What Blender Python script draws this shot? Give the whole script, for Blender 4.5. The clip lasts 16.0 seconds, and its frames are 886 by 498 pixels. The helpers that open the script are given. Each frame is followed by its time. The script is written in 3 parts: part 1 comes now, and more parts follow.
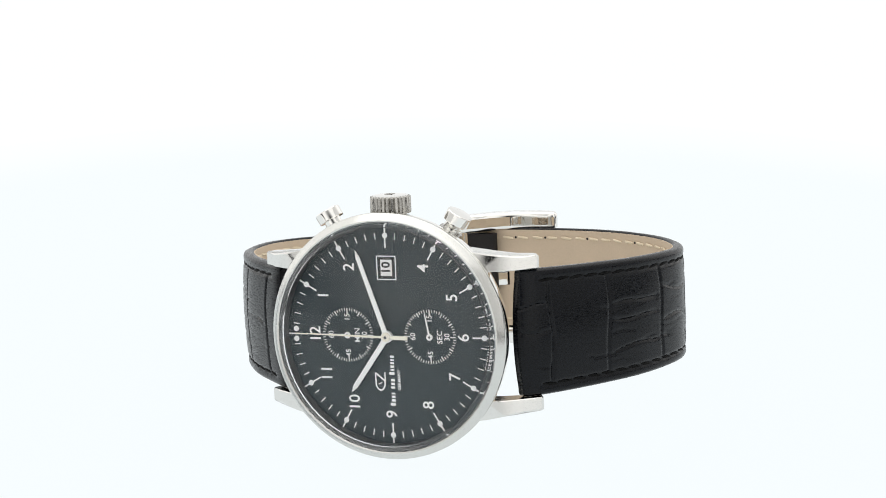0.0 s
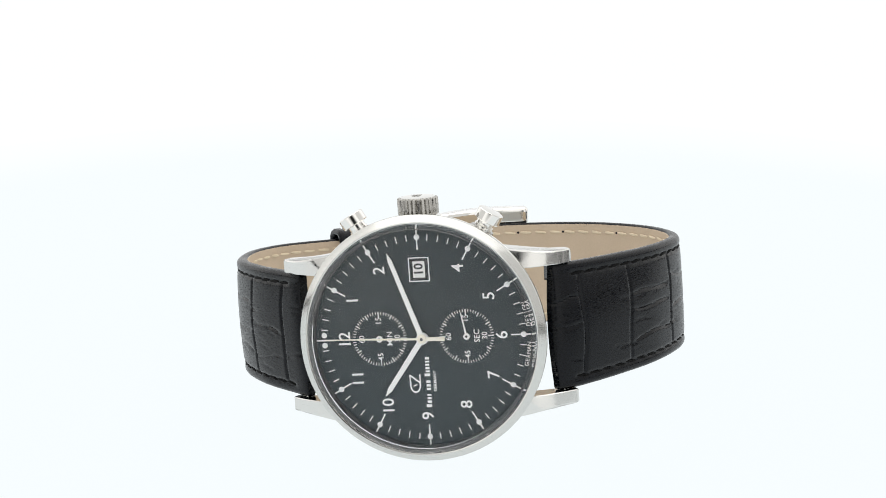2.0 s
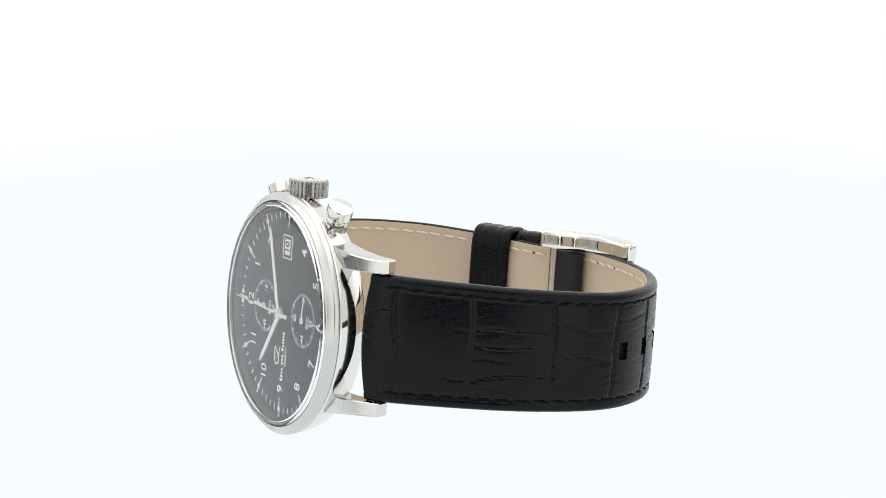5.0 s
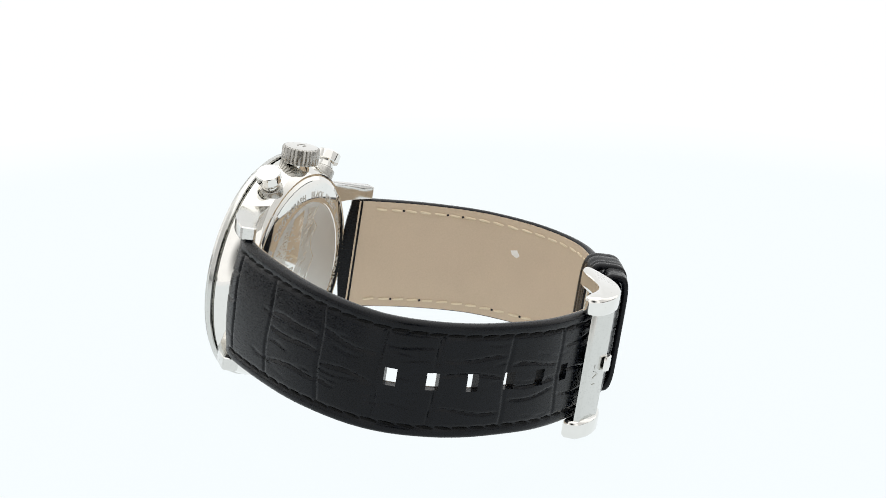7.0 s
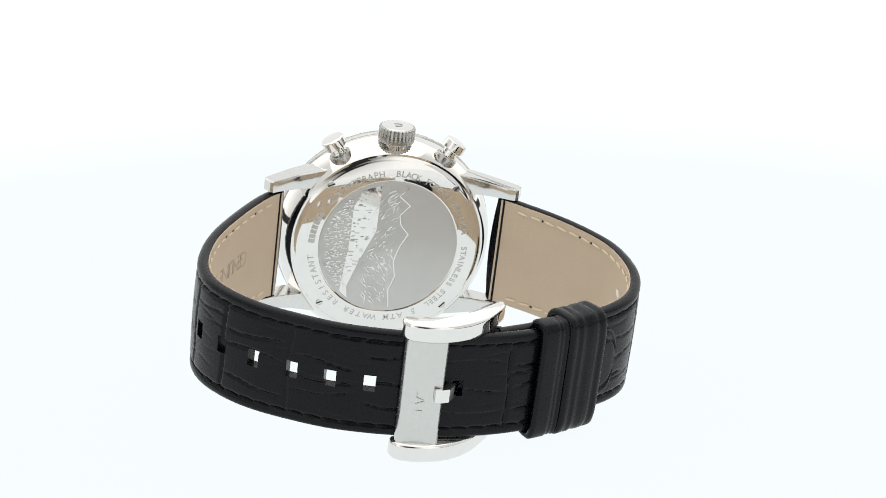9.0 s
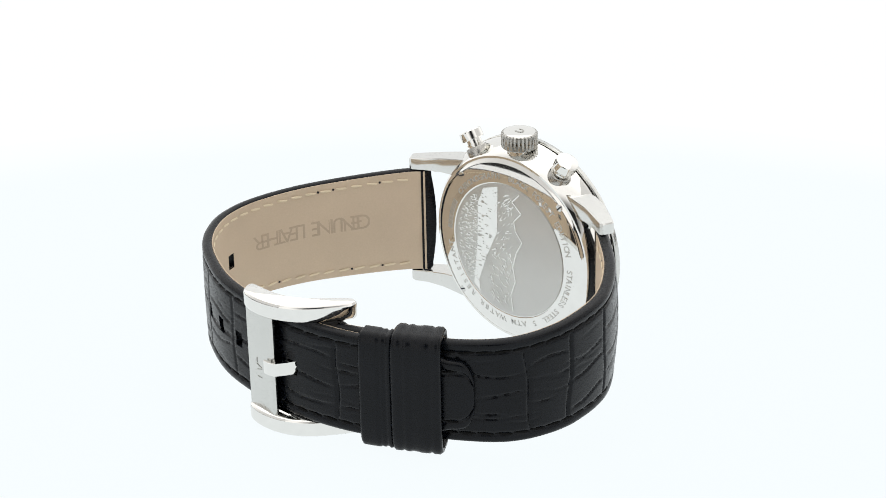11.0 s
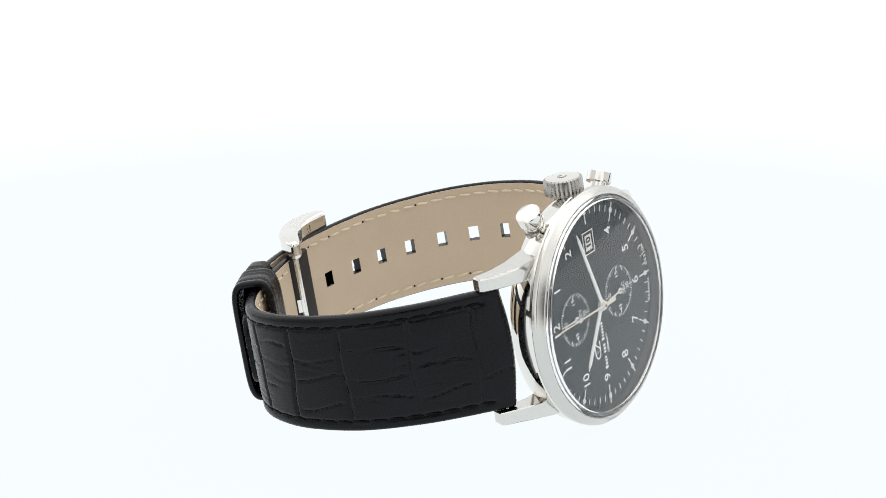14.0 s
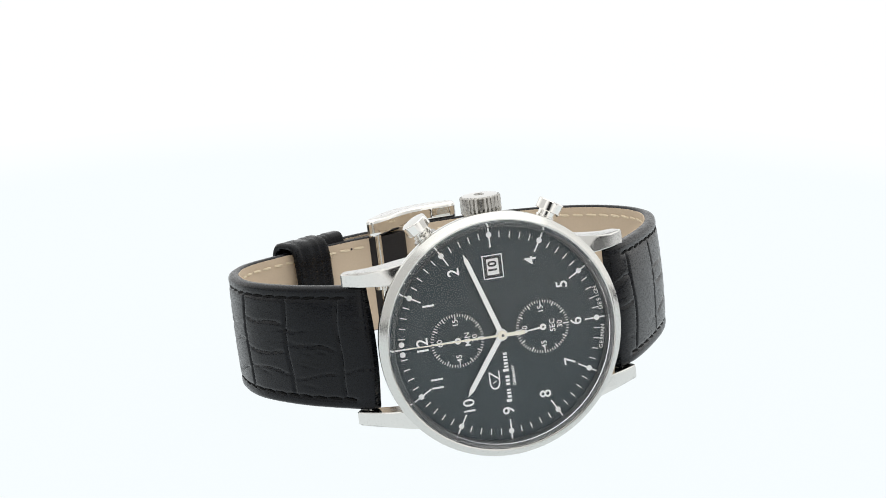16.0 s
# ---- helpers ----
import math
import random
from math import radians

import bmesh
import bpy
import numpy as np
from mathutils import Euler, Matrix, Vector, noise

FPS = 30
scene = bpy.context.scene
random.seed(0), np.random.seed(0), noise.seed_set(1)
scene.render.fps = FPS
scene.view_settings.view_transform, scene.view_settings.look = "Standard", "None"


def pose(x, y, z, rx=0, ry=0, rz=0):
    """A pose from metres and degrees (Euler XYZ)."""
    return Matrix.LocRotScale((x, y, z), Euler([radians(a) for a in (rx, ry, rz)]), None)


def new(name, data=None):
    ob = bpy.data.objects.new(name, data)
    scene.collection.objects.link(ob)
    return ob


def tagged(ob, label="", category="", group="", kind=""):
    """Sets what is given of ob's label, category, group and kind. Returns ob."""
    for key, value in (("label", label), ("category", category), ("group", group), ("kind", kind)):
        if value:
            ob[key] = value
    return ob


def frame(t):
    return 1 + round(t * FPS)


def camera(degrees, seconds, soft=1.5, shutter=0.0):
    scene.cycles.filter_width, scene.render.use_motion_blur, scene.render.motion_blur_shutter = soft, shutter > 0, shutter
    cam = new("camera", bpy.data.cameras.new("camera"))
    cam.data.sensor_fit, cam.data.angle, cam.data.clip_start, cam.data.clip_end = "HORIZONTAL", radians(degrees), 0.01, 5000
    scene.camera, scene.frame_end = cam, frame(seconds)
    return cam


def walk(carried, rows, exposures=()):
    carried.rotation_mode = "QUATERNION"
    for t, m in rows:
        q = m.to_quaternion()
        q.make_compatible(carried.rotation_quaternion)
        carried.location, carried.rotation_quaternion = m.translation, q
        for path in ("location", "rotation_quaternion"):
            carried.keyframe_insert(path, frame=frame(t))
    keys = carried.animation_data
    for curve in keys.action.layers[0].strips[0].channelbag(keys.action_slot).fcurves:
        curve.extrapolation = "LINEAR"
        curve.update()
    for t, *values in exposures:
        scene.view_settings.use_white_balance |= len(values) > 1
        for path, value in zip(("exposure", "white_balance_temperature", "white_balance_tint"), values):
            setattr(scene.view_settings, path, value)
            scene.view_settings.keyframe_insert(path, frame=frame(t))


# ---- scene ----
# Lens and place of the camera: a long lens on a tripod, looking slightly down on the turntable.
EYE_D, EYE_H = 0.39347, 0.14553
cam = camera(21.98, 16.0, soft=0.9)
cam_pose = pose(0, -EYE_D, EYE_H, 90 - 16.707, 0, -0.233) @ pose(0, 0, 0, 0, 0, -0.036)
walk(cam, [(0.0, cam_pose), (16.0, cam_pose)], exposures=[(0.0, 0.0), (16.0, 0.0)])

# Turn of the turntable in degrees, time by time.
TURN = [(0.0, -21.1), (0.5, -15.1), (1.0, -10.1), (1.5, -6.9), (2.0, -10.7), (2.5, -15.6), (3.0, -22.2), (3.5, -29.7),
        (4.0, -39.2), (4.2, -43.3), (4.9, -59.0), (5.6, -76.2), (6.3, -95.5), (6.5, -101.1), (7.0, -115.0), (7.5, -128.2), (8.0, -142.0),
        (8.5, -155.3), (9.0, -169.1), (9.2, -174.4), (11.3, -230.9), (11.5, -236.2), (12.0, -250.2), (12.5, -264.1),
        (13.0, -277.7), (13.5, -291.2), (14.0, -304.9), (14.5, -317.4), (15.0, -328.9), (15.5, -338.6), (16.0, -347.2)]

# ---- world and light: an added white light tent, open only towards the camera ----
world = bpy.data.worlds.new("studio")
world.use_nodes = True
world.node_tree.nodes["Background"].inputs[0].default_value = (0.9, 0.95, 1.0, 1)
world.node_tree.nodes["Background"].inputs[1].default_value = 0.12
scene.world = world


# ---- materials ----
def mat(name, color, rough=0.5, metal=0.0, spec=0.5, vary=0.12, scale=900.0, bump=0.0, bump_scale=4000.0, stretch=(1, 1, 1), coarse=120.0, rough_vary=0.0, patch=0.0):
    m = bpy.data.materials.new(name)
    m.use_nodes = True
    nt = m.node_tree
    b = nt.nodes["Principled BSDF"]
    b.inputs["Metallic"].default_value = metal
    b.inputs["Specular IOR Level"].default_value = spec
    tc = nt.nodes.new("ShaderNodeTexCoord")
    mp = nt.nodes.new("ShaderNodeMapping")
    mp.inputs["Scale"].default_value = stretch
    nt.links.new(tc.outputs["Object"], mp.inputs["Vector"])
    fine = nt.nodes.new("ShaderNodeTexNoise")
    fine.inputs["Scale"].default_value = scale
    fine.inputs["Detail"].default_value = 4
    big = nt.nodes.new("ShaderNodeTexNoise")
    big.inputs["Scale"].default_value = coarse
    nt.links.new(mp.outputs[0], fine.inputs["Vector"])
    nt.links.new(tc.outputs["Object"], big.inputs["Vector"])
    add = nt.nodes.new("ShaderNodeMath")
    add.operation = "ADD"
    nt.links.new(fine.outputs["Fac"], add.inputs[0])
    nt.links.new(big.outputs["Fac"], add.inputs[1])
    mr = nt.nodes.new("ShaderNodeMapRange")
    mr.inputs["From Min"].default_value, mr.inputs["From Max"].default_value = 0.6, 1.4
    nt.links.new(add.outputs[0], mr.inputs["Value"])
    mix = nt.nodes.new("ShaderNodeMix")
    mix.data_type = "RGBA"
    mix.inputs["A"].default_value = (*[c * (1 - vary) for c in color], 1)
    mix.inputs["B"].default_value = (*[min(1, c * (1 + vary)) for c in color], 1)
    nt.links.new(mr.outputs[0], mix.inputs["Factor"])
    nt.links.new(mix.outputs["Result"], b.inputs["Base Color"])
    rr = nt.nodes.new("ShaderNodeMapRange")
    rr.inputs["From Min"].default_value, rr.inputs["From Max"].default_value = 0.3, 0.7
    rr.inputs["To Min"].default_value, rr.inputs["To Max"].default_value = max(0.02, rough - rough_vary), min(1, rough + rough_vary)
    nt.links.new(fine.outputs["Fac"], rr.inputs["Value"])
    nt.links.new(rr.outputs[0], b.inputs["Roughness"])
    if bump:
        bn = nt.nodes.new("ShaderNodeTexNoise")
        bn.inputs["Scale"].default_value = bump_scale
        bn.inputs["Detail"].default_value = 5
        nt.links.new(mp.outputs[0], bn.inputs["Vector"])
        bp = nt.nodes.new("ShaderNodeBump")
        bp.inputs["Strength"].default_value = bump
        bp.inputs["Distance"].default_value = 0.0002
        if patch:
            # Creases only in patches.
            pn = nt.nodes.new("ShaderNodeTexNoise")
            pn.inputs["Scale"].default_value = patch
            nt.links.new(tc.outputs["Object"], pn.inputs["Vector"])
            pr = nt.nodes.new("ShaderNodeMapRange")
            pr.inputs["From Min"].default_value, pr.inputs["From Max"].default_value = 0.45, 0.68
            nt.links.new(pn.outputs["Fac"], pr.inputs["Value"])
            ml = nt.nodes.new("ShaderNodeMath")
            ml.operation = "MULTIPLY"
            nt.links.new(bn.outputs["Fac"], ml.inputs[0])
            nt.links.new(pr.outputs[0], ml.inputs[1])
            nt.links.new(ml.outputs[0], bp.inputs["Height"])
        else:
            nt.links.new(bn.outputs["Fac"], bp.inputs["Height"])
        nt.links.new(bp.outputs[0], b.inputs["Normal"])
    return m


def lit(name, color, strength, albedo=0.1):
    """A white panel drawn by its own emission."""
    m = bpy.data.materials.new(name)
    m.use_nodes = True
    b = m.node_tree.nodes["Principled BSDF"]
    b.inputs["Base Color"].default_value = (albedo, albedo, albedo, 1)
    b.inputs["Roughness"].default_value = 0.9
    b.inputs["Specular IOR Level"].default_value = 0.0
    b.inputs["Emission Color"].default_value = (*color, 1)
    b.inputs["Emission Strength"].default_value = strength
    return m


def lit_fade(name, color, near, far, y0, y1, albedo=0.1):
    """An emission panel whose strength is graded along y, to shape light and reflections."""
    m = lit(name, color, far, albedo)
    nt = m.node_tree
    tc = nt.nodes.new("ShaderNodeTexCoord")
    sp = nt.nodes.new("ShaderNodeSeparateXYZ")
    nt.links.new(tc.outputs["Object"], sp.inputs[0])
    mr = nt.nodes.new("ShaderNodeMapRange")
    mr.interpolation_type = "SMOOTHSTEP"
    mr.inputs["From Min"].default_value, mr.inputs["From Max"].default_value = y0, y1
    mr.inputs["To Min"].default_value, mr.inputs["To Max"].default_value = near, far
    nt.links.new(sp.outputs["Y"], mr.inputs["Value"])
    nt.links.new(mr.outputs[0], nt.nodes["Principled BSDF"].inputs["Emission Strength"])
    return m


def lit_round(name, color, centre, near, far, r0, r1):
    """An emission panel graded darker round a point, to soften the reflected opening."""
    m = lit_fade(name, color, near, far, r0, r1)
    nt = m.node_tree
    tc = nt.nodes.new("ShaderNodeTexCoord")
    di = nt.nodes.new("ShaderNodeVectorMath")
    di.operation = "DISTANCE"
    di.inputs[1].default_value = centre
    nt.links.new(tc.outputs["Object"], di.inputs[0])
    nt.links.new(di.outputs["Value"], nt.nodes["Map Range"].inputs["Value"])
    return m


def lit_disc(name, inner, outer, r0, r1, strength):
    """Lit acrylic whose glow is ramped from one white to another, to blur its rim."""
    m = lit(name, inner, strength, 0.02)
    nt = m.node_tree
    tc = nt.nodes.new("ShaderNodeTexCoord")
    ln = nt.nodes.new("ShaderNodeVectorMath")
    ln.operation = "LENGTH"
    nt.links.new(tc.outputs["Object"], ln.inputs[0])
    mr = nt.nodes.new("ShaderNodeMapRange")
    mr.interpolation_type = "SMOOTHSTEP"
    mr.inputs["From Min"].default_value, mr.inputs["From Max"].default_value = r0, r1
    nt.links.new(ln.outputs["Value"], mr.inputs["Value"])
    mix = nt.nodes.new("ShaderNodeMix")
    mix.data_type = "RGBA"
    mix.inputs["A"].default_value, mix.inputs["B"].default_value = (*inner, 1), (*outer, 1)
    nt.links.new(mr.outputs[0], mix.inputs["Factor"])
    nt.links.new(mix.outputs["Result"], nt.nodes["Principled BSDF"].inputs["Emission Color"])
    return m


# Platter white is emission, so no shadow shows; the rim ramp softens its edge.
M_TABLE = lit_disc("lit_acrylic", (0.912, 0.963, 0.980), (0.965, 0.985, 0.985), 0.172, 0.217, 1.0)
# Backdrop white is emitted by the sheet itself, not light falling on it.
M_SWEEP = lit_fade("emissive_backdrop", (0.975, 0.985, 0.985), 1.05, 1.0, -0.95, -0.3, 0.02)
# Unseen tent panels: emission graded by position to light the watch and shape reflections.
M_PANEL = lit_fade("added_ceiling_glow", (1.0, 0.99, 0.97), 1.1, 1.7, -0.95, 0.15)
M_WALL = lit_fade("added_side_glow", (1.0, 0.99, 0.97), 0.68, 1.2, -0.1, 0.7)
M_FRONT = lit_round("added_front_glow", (1.0, 0.99, 0.97), (0.0, -0.95, 0.36), 0.1, 1.1, 0.12, 0.6)
# Dark for the added rail and panel that the watch reflects.
M_GAP = mat("reflection_dark", (0.015, 0.015, 0.016), 0.9, vary=0.2, scale=20, coarse=3)
M_STEEL = mat("polished_steel", (0.80, 0.79, 0.76), 0.05, 1.0, vary=0.03, scale=600, rough_vary=0.015)
M_BRUSH = mat("brushed_steel", (0.63, 0.63, 0.605), 0.2, 1.0, vary=0.03, scale=900, stretch=(1, 8, 1), rough_vary=0.04)
M_LUG = mat("satin_lug_steel", (0.70, 0.695, 0.67), 0.15, 1.0, vary=0.03, scale=700, stretch=(6, 1, 1), rough_vary=0.03)
M_CROWN = mat("satin_steel", (0.44, 0.43, 0.405), 0.26, 1.0, vary=0.06, scale=2500, rough_vary=0.06)
M_ENGRAVE = mat("engraved_steel", (0.56, 0.555, 0.53), 0.42, 0.95, vary=0.15, scale=5000, bump=0.15, rough_vary=0.1)
M_MATTE = mat("sandblasted_steel", (0.60, 0.595, 0.575), 0.55, 1.0, vary=0.05, scale=9000, bump=0.08)
M_DIAL = mat("dial_lacquer", (0.031, 0.043, 0.049), 0.5, 0.0, 0.2, vary=0.025, scale=7000, coarse=60)
M_WHITE = mat("white_print", (0.93, 0.94, 0.94), 0.5, vary=0.03)
M_RING = mat("dark_inner_ring", (0.10, 0.104, 0.108), 0.42, 0.4, vary=0.05)
M_HAND = mat("silver_hand", (0.95, 0.945, 0.93), 0.35, 0.2, vary=0.03)
M_CHRONO = mat("champagne_hand", (0.93, 0.885, 0.77), 0.35, 0.2, vary=0.03)
M_LUME = mat("hand_lume", (0.94, 0.95, 0.95), 0.6, vary=0.05)
M_DATE = mat("date_disc", (0.80, 0.80, 0.79), 0.5, vary=0.03)
M_INK = mat("black_print", (0.012, 0.012, 0.013), 0.5)
M_LEATHER = mat("black_embossed_leather", (0.0026, 0.0033, 0.0050), 0.27, 0.0, 0.19, vary=0.35, scale=2200, bump=0.14, bump_scale=700, patch=150.0, stretch=(0.6, 1.8, 0.6), coarse=160, rough_vary=0.12)
M_EDGE = mat("painted_leather_edge", (0.012, 0.010, 0.010), 0.55, 0.0, 0.3, vary=0.3, scale=3000, bump=0.2)
M_LINING = mat("tan_lining_leather", (0.56, 0.45, 0.335), 0.72, 0.0, 0.25, vary=0.07, scale=3500, bump=0.10, bump_scale=6000, coarse=90)
M_DARKLINE = mat("stamped_lining", (0.45, 0.36, 0.27), 0.75, 0.0, 0.2, vary=0.1, scale=3500)
M_SCUFF = mat("bare_scuff", (0.80, 0.78, 0.74), 0.7, vary=0.06)
M_CREAM = mat("cream_thread", (0.70, 0.60, 0.44), 0.7, vary=0.1, scale=9000)
M_THREAD = mat("black_thread", (0.004, 0.004, 0.004), 0.7, 0.0, 0.1, vary=0.3, scale=9000)

M_GLASS = bpy.data.materials.new("watch_crystal")
M_GLASS.use_nodes = True
_nt = M_GLASS.node_tree
_nt.nodes.remove(_nt.nodes["Principled BSDF"])
_gl = _nt.nodes.new("ShaderNodeBsdfGlass")
_gl.inputs["IOR"].default_value = 1.45
_gl.inputs["Roughness"].default_value = 0.0
_nt.links.new(_gl.outputs[0], _nt.nodes["Material Output"].inputs["Surface"])

# The coated pane: one reflection at each face, more at a slant.
M_PANE = bpy.data.materials.new("watch_pane")
M_PANE.use_nodes = True
_nt = M_PANE.node_tree
_nt.nodes.remove(_nt.nodes["Principled BSDF"])
_lw = _nt.nodes.new("ShaderNodeLayerWeight")
_pw = _nt.nodes.new("ShaderNodeMath")
_pw.operation = "POWER"
_pw.inputs[1].default_value = 4.0
_ma = _nt.nodes.new("ShaderNodeMath")
_ma.operation = "MULTIPLY_ADD"
_ma.inputs[1].default_value, _ma.inputs[2].default_value = 0.978, 0.022
_go = _nt.nodes.new("ShaderNodeBsdfGlossy")
_go.inputs["Roughness"].default_value = 0.02
_tr = _nt.nodes.new("ShaderNodeBsdfTransparent")
_mx = _nt.nodes.new("ShaderNodeMixShader")
_nt.links.new(_lw.outputs["Facing"], _pw.inputs[0])
_nt.links.new(_pw.outputs[0], _ma.inputs[0])
_nt.links.new(_ma.outputs[0], _mx.inputs[0])
_nt.links.new(_tr.outputs[0], _mx.inputs[1])
_nt.links.new(_go.outputs[0], _mx.inputs[2])
_nt.links.new(_mx.outputs[0], _nt.nodes["Material Output"].inputs["Surface"])

MM = 0.001


# ---- mesh helpers ----
def finish(ob, smooth=True, angle=35):
    me = ob.data
    if smooth:
        me.polygons.foreach_set("use_smooth", [True] * len(me.polygons))
        me.set_sharp_from_angle(angle=radians(angle))
    return ob


def part(name, bm, material, parent, label="", at=None, smooth=True, angle=35):
    """Links a bmesh (millimetres) as one mesh under a thing or a part."""
    bmesh.ops.recalc_face_normals(bm, faces=bm.faces)
    me = bpy.data.meshes.new(name)
    bm.transform(Matrix.Scale(MM, 4))
    bm.to_mesh(me)
    bm.free()
    return part_of(name, me, material, parent, label, at, smooth, angle)


def part_of(name, me, material, parent, label="", at=None, smooth=True, angle=35):
    if not me.materials:
        me.materials.append(material)
    ob = new(name, me)
    ob.parent = parent
    ob.matrix_basis = at if at is not None else Matrix()
    finish(ob, smooth, angle)
    if label:
        tagged(ob, label)
    return ob


def raw(name, verts, faces, material, parent, label="", at=None, smooth=True, angle=40):
    me = bpy.data.meshes.new(name)
    me.from_pydata([tuple(c * MM for c in v) for v in verts], [], faces)
    me.update()
    return part_of(name, me, material, parent, label, at, smooth, angle)


def lathe(profile, seg=128, axis="z", close=True):
    """Turns (radius, height) pairs round the z axis."""
    bm = bmesh.new()
    rings = []
    for r, h in profile:
        if r < 1e-6:
            rings.append([bm.verts.new((0, 0, h))])
        else:
            rings.append([bm.verts.new((r * math.cos(2 * math.pi * i / seg), r * math.sin(2 * math.pi * i / seg), h)) for i in range(seg)])
    for a, b in zip(rings, rings[1:]):
        for i in range(seg):
            j = (i + 1) % seg
            vs = []
            for v in (a[i % len(a)], a[j % len(a)], b[j % len(b)], b[i % len(b)]):
                if v not in vs:
                    vs.append(v)
            if len(vs) >= 3:
                bm.faces.new(vs)
    return bm


def lathe_mesh(name, profile, seg):
    """A turned mesh in metres that many pieces share."""
    bm = lathe(profile, seg)
    bmesh.ops.recalc_face_normals(bm, faces=bm.faces)
    bm.transform(Matrix.Scale(MM, 4))
    me = bpy.data.meshes.new(name)
    bm.to_mesh(me)
    bm.free()
    return me


def slab(points, z0, z1, bevel=0.0, segs=2):
    """A prism over an outline of (x, y), between two heights."""
    bm = bmesh.new()
    lo = [bm.verts.new((x, y, z0)) for x, y in points]
    hi = [bm.verts.new((x, y, z1)) for x, y in points]
    n = len(points)
    bm.faces.new(lo[::-1])
    bm.faces.new(hi)
    for i in range(n):
        bm.faces.new((lo[i], lo[(i + 1) % n], hi[(i + 1) % n], hi[i]))
    bmesh.ops.recalc_face_normals(bm, faces=bm.faces)
    if bevel:
        bmesh.ops.bevel(bm, geom=list(bm.edges), offset=bevel, segments=segs, profile=0.6, affect="EDGES", clamp_overlap=True)
    return bm


def block(x0, x1, y0, y1, z0, z1, bevel=0.0, segs=2):
    return slab([(x0, y0), (x1, y0), (x1, y1), (x0, y1)], z0, z1, bevel, segs)


def rod(a, b, r, seg=16):
    a, b = Vector(a), Vector(b)
    bm = bmesh.new()
    bmesh.ops.create_cone(bm, cap_ends=True, segments=seg, radius1=r, radius2=r, depth=(b - a).length)
    turn = (b - a).to_track_quat("Z", "Y").to_matrix().to_4x4()
    bm.transform(Matrix.Translation((a + b) / 2) @ turn)
    return bm


def lettering(name, text, size, material, parent, at, label="", depth=0.03, bold=0.0):
    """Built-in font as a mesh, centred; size is the letter height in millimetres."""
    cu = bpy.data.curves.new(name, "FONT")
    cu.body, cu.size, cu.align_x, cu.align_y, cu.resolution_u = text, 1.38, "CENTER", "CENTER", 3
    cu.offset = bold
    cu.extrude = depth / size / 2
    tmp = bpy.data.objects.new(name, cu)
    scene.collection.objects.link(tmp)
    me = bpy.data.meshes.new_from_object(tmp.evaluated_get(bpy.context.evaluated_depsgraph_get()))
    bpy.data.objects.remove(tmp)
    bpy.data.curves.remove(cu)
    me.transform(Matrix.Scale(size * MM, 4))
    me.name = name
    me.materials.clear()
    return part_of(name, me, material, parent, label, at, smooth=False)


def mm(x, y, z, rz=0, rx=0, ry=0):
    return pose(x * MM, y * MM, z * MM, rx, ry, rz)


# ---- the studio ----
def plain(name, bm, material, label, kind="structure", category=""):
    bmesh.ops.recalc_face_normals(bm, faces=bm.faces)
    me = bpy.data.meshes.new(name)
    bm.to_mesh(me)
    bm.free()
    me.materials.append(material)
    ob = new(name, me)
    finish(ob, True, 40)
    return tagged(ob, label, category, "", kind)


def build_studio():
    # One sheet: table, sweep and back wall of the light tent.
    bm = bmesh.new()
    line = [(-0.95, -0.06), (0.9, -0.06)]
    for i in range(1, 13):
        a = math.pi / 2 * i / 12
        line.append((0.9 + 0.4 * math.sin(a), 0.34 - 0.4 * math.cos(a)))
    line.append((1.3, 1.3))
    rows = [[bm.verts.new((x, y, z)) for x in (-1.0, 1.0)] for y, z in line]
    low = [[bm.verts.new((x, y + (0.02 if y > 1.2 else 0), z - 0.02)) for x in (-1.0, 1.0)] for y, z in line]
    for a, b in zip(rows, rows[1:]):
        bm.faces.new((a[0], a[1], b[1], b[0]))
    for a, b in zip(low, low[1:]):
        bm.faces.new((a[0], b[0], b[1], a[1]))
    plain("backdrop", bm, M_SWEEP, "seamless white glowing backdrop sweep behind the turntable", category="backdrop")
    # Side walls and ceiling are added out of view, to light the watch.
    for name, box in (("glow_wall_west", (-1.02, -1.0, -0.95, 1.3, -0.06, 1.3)), ("glow_wall_east", (1.0, 1.02, -0.95, 1.3, -0.06, 1.3))):
        plain(name, block(*box), M_WALL, "unseen glowing white wall added to light the watch", category="wall")
    # Added out of view to put a dark band into the steel's reflections.
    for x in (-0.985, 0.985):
        plain("reflection_rail", block(x - 0.012, x + 0.012, -0.94, 0.8, -0.059, 0.03, 0.004), M_GAP, "unseen dark rail added to darken reflections in the steel", category="tent rail")
    plain("ceiling", block(-1.02, 1.02, -0.95, 1.32, 1.3, 1.32), M_PANEL, "unseen glowing white ceiling added to light the watch", category="ceiling")
    # Unseen glowing front, added with an opening for the camera, dark behind.
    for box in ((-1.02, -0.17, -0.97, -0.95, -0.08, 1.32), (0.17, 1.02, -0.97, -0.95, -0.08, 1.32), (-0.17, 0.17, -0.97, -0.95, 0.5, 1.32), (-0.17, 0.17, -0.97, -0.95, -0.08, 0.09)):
        plain("glow_wall_south", block(*box), M_FRONT, "unseen glowing white wall added behind the camera", category="wall")
    # Unseen panel added so the crystal reflects a dark opening.
    plain("curtain", block(-0.4, 0.4, -1.1, -1.08, -0.08, 0.8), M_GAP, "unseen black panel added behind the front opening for dark reflections", category="curtain")


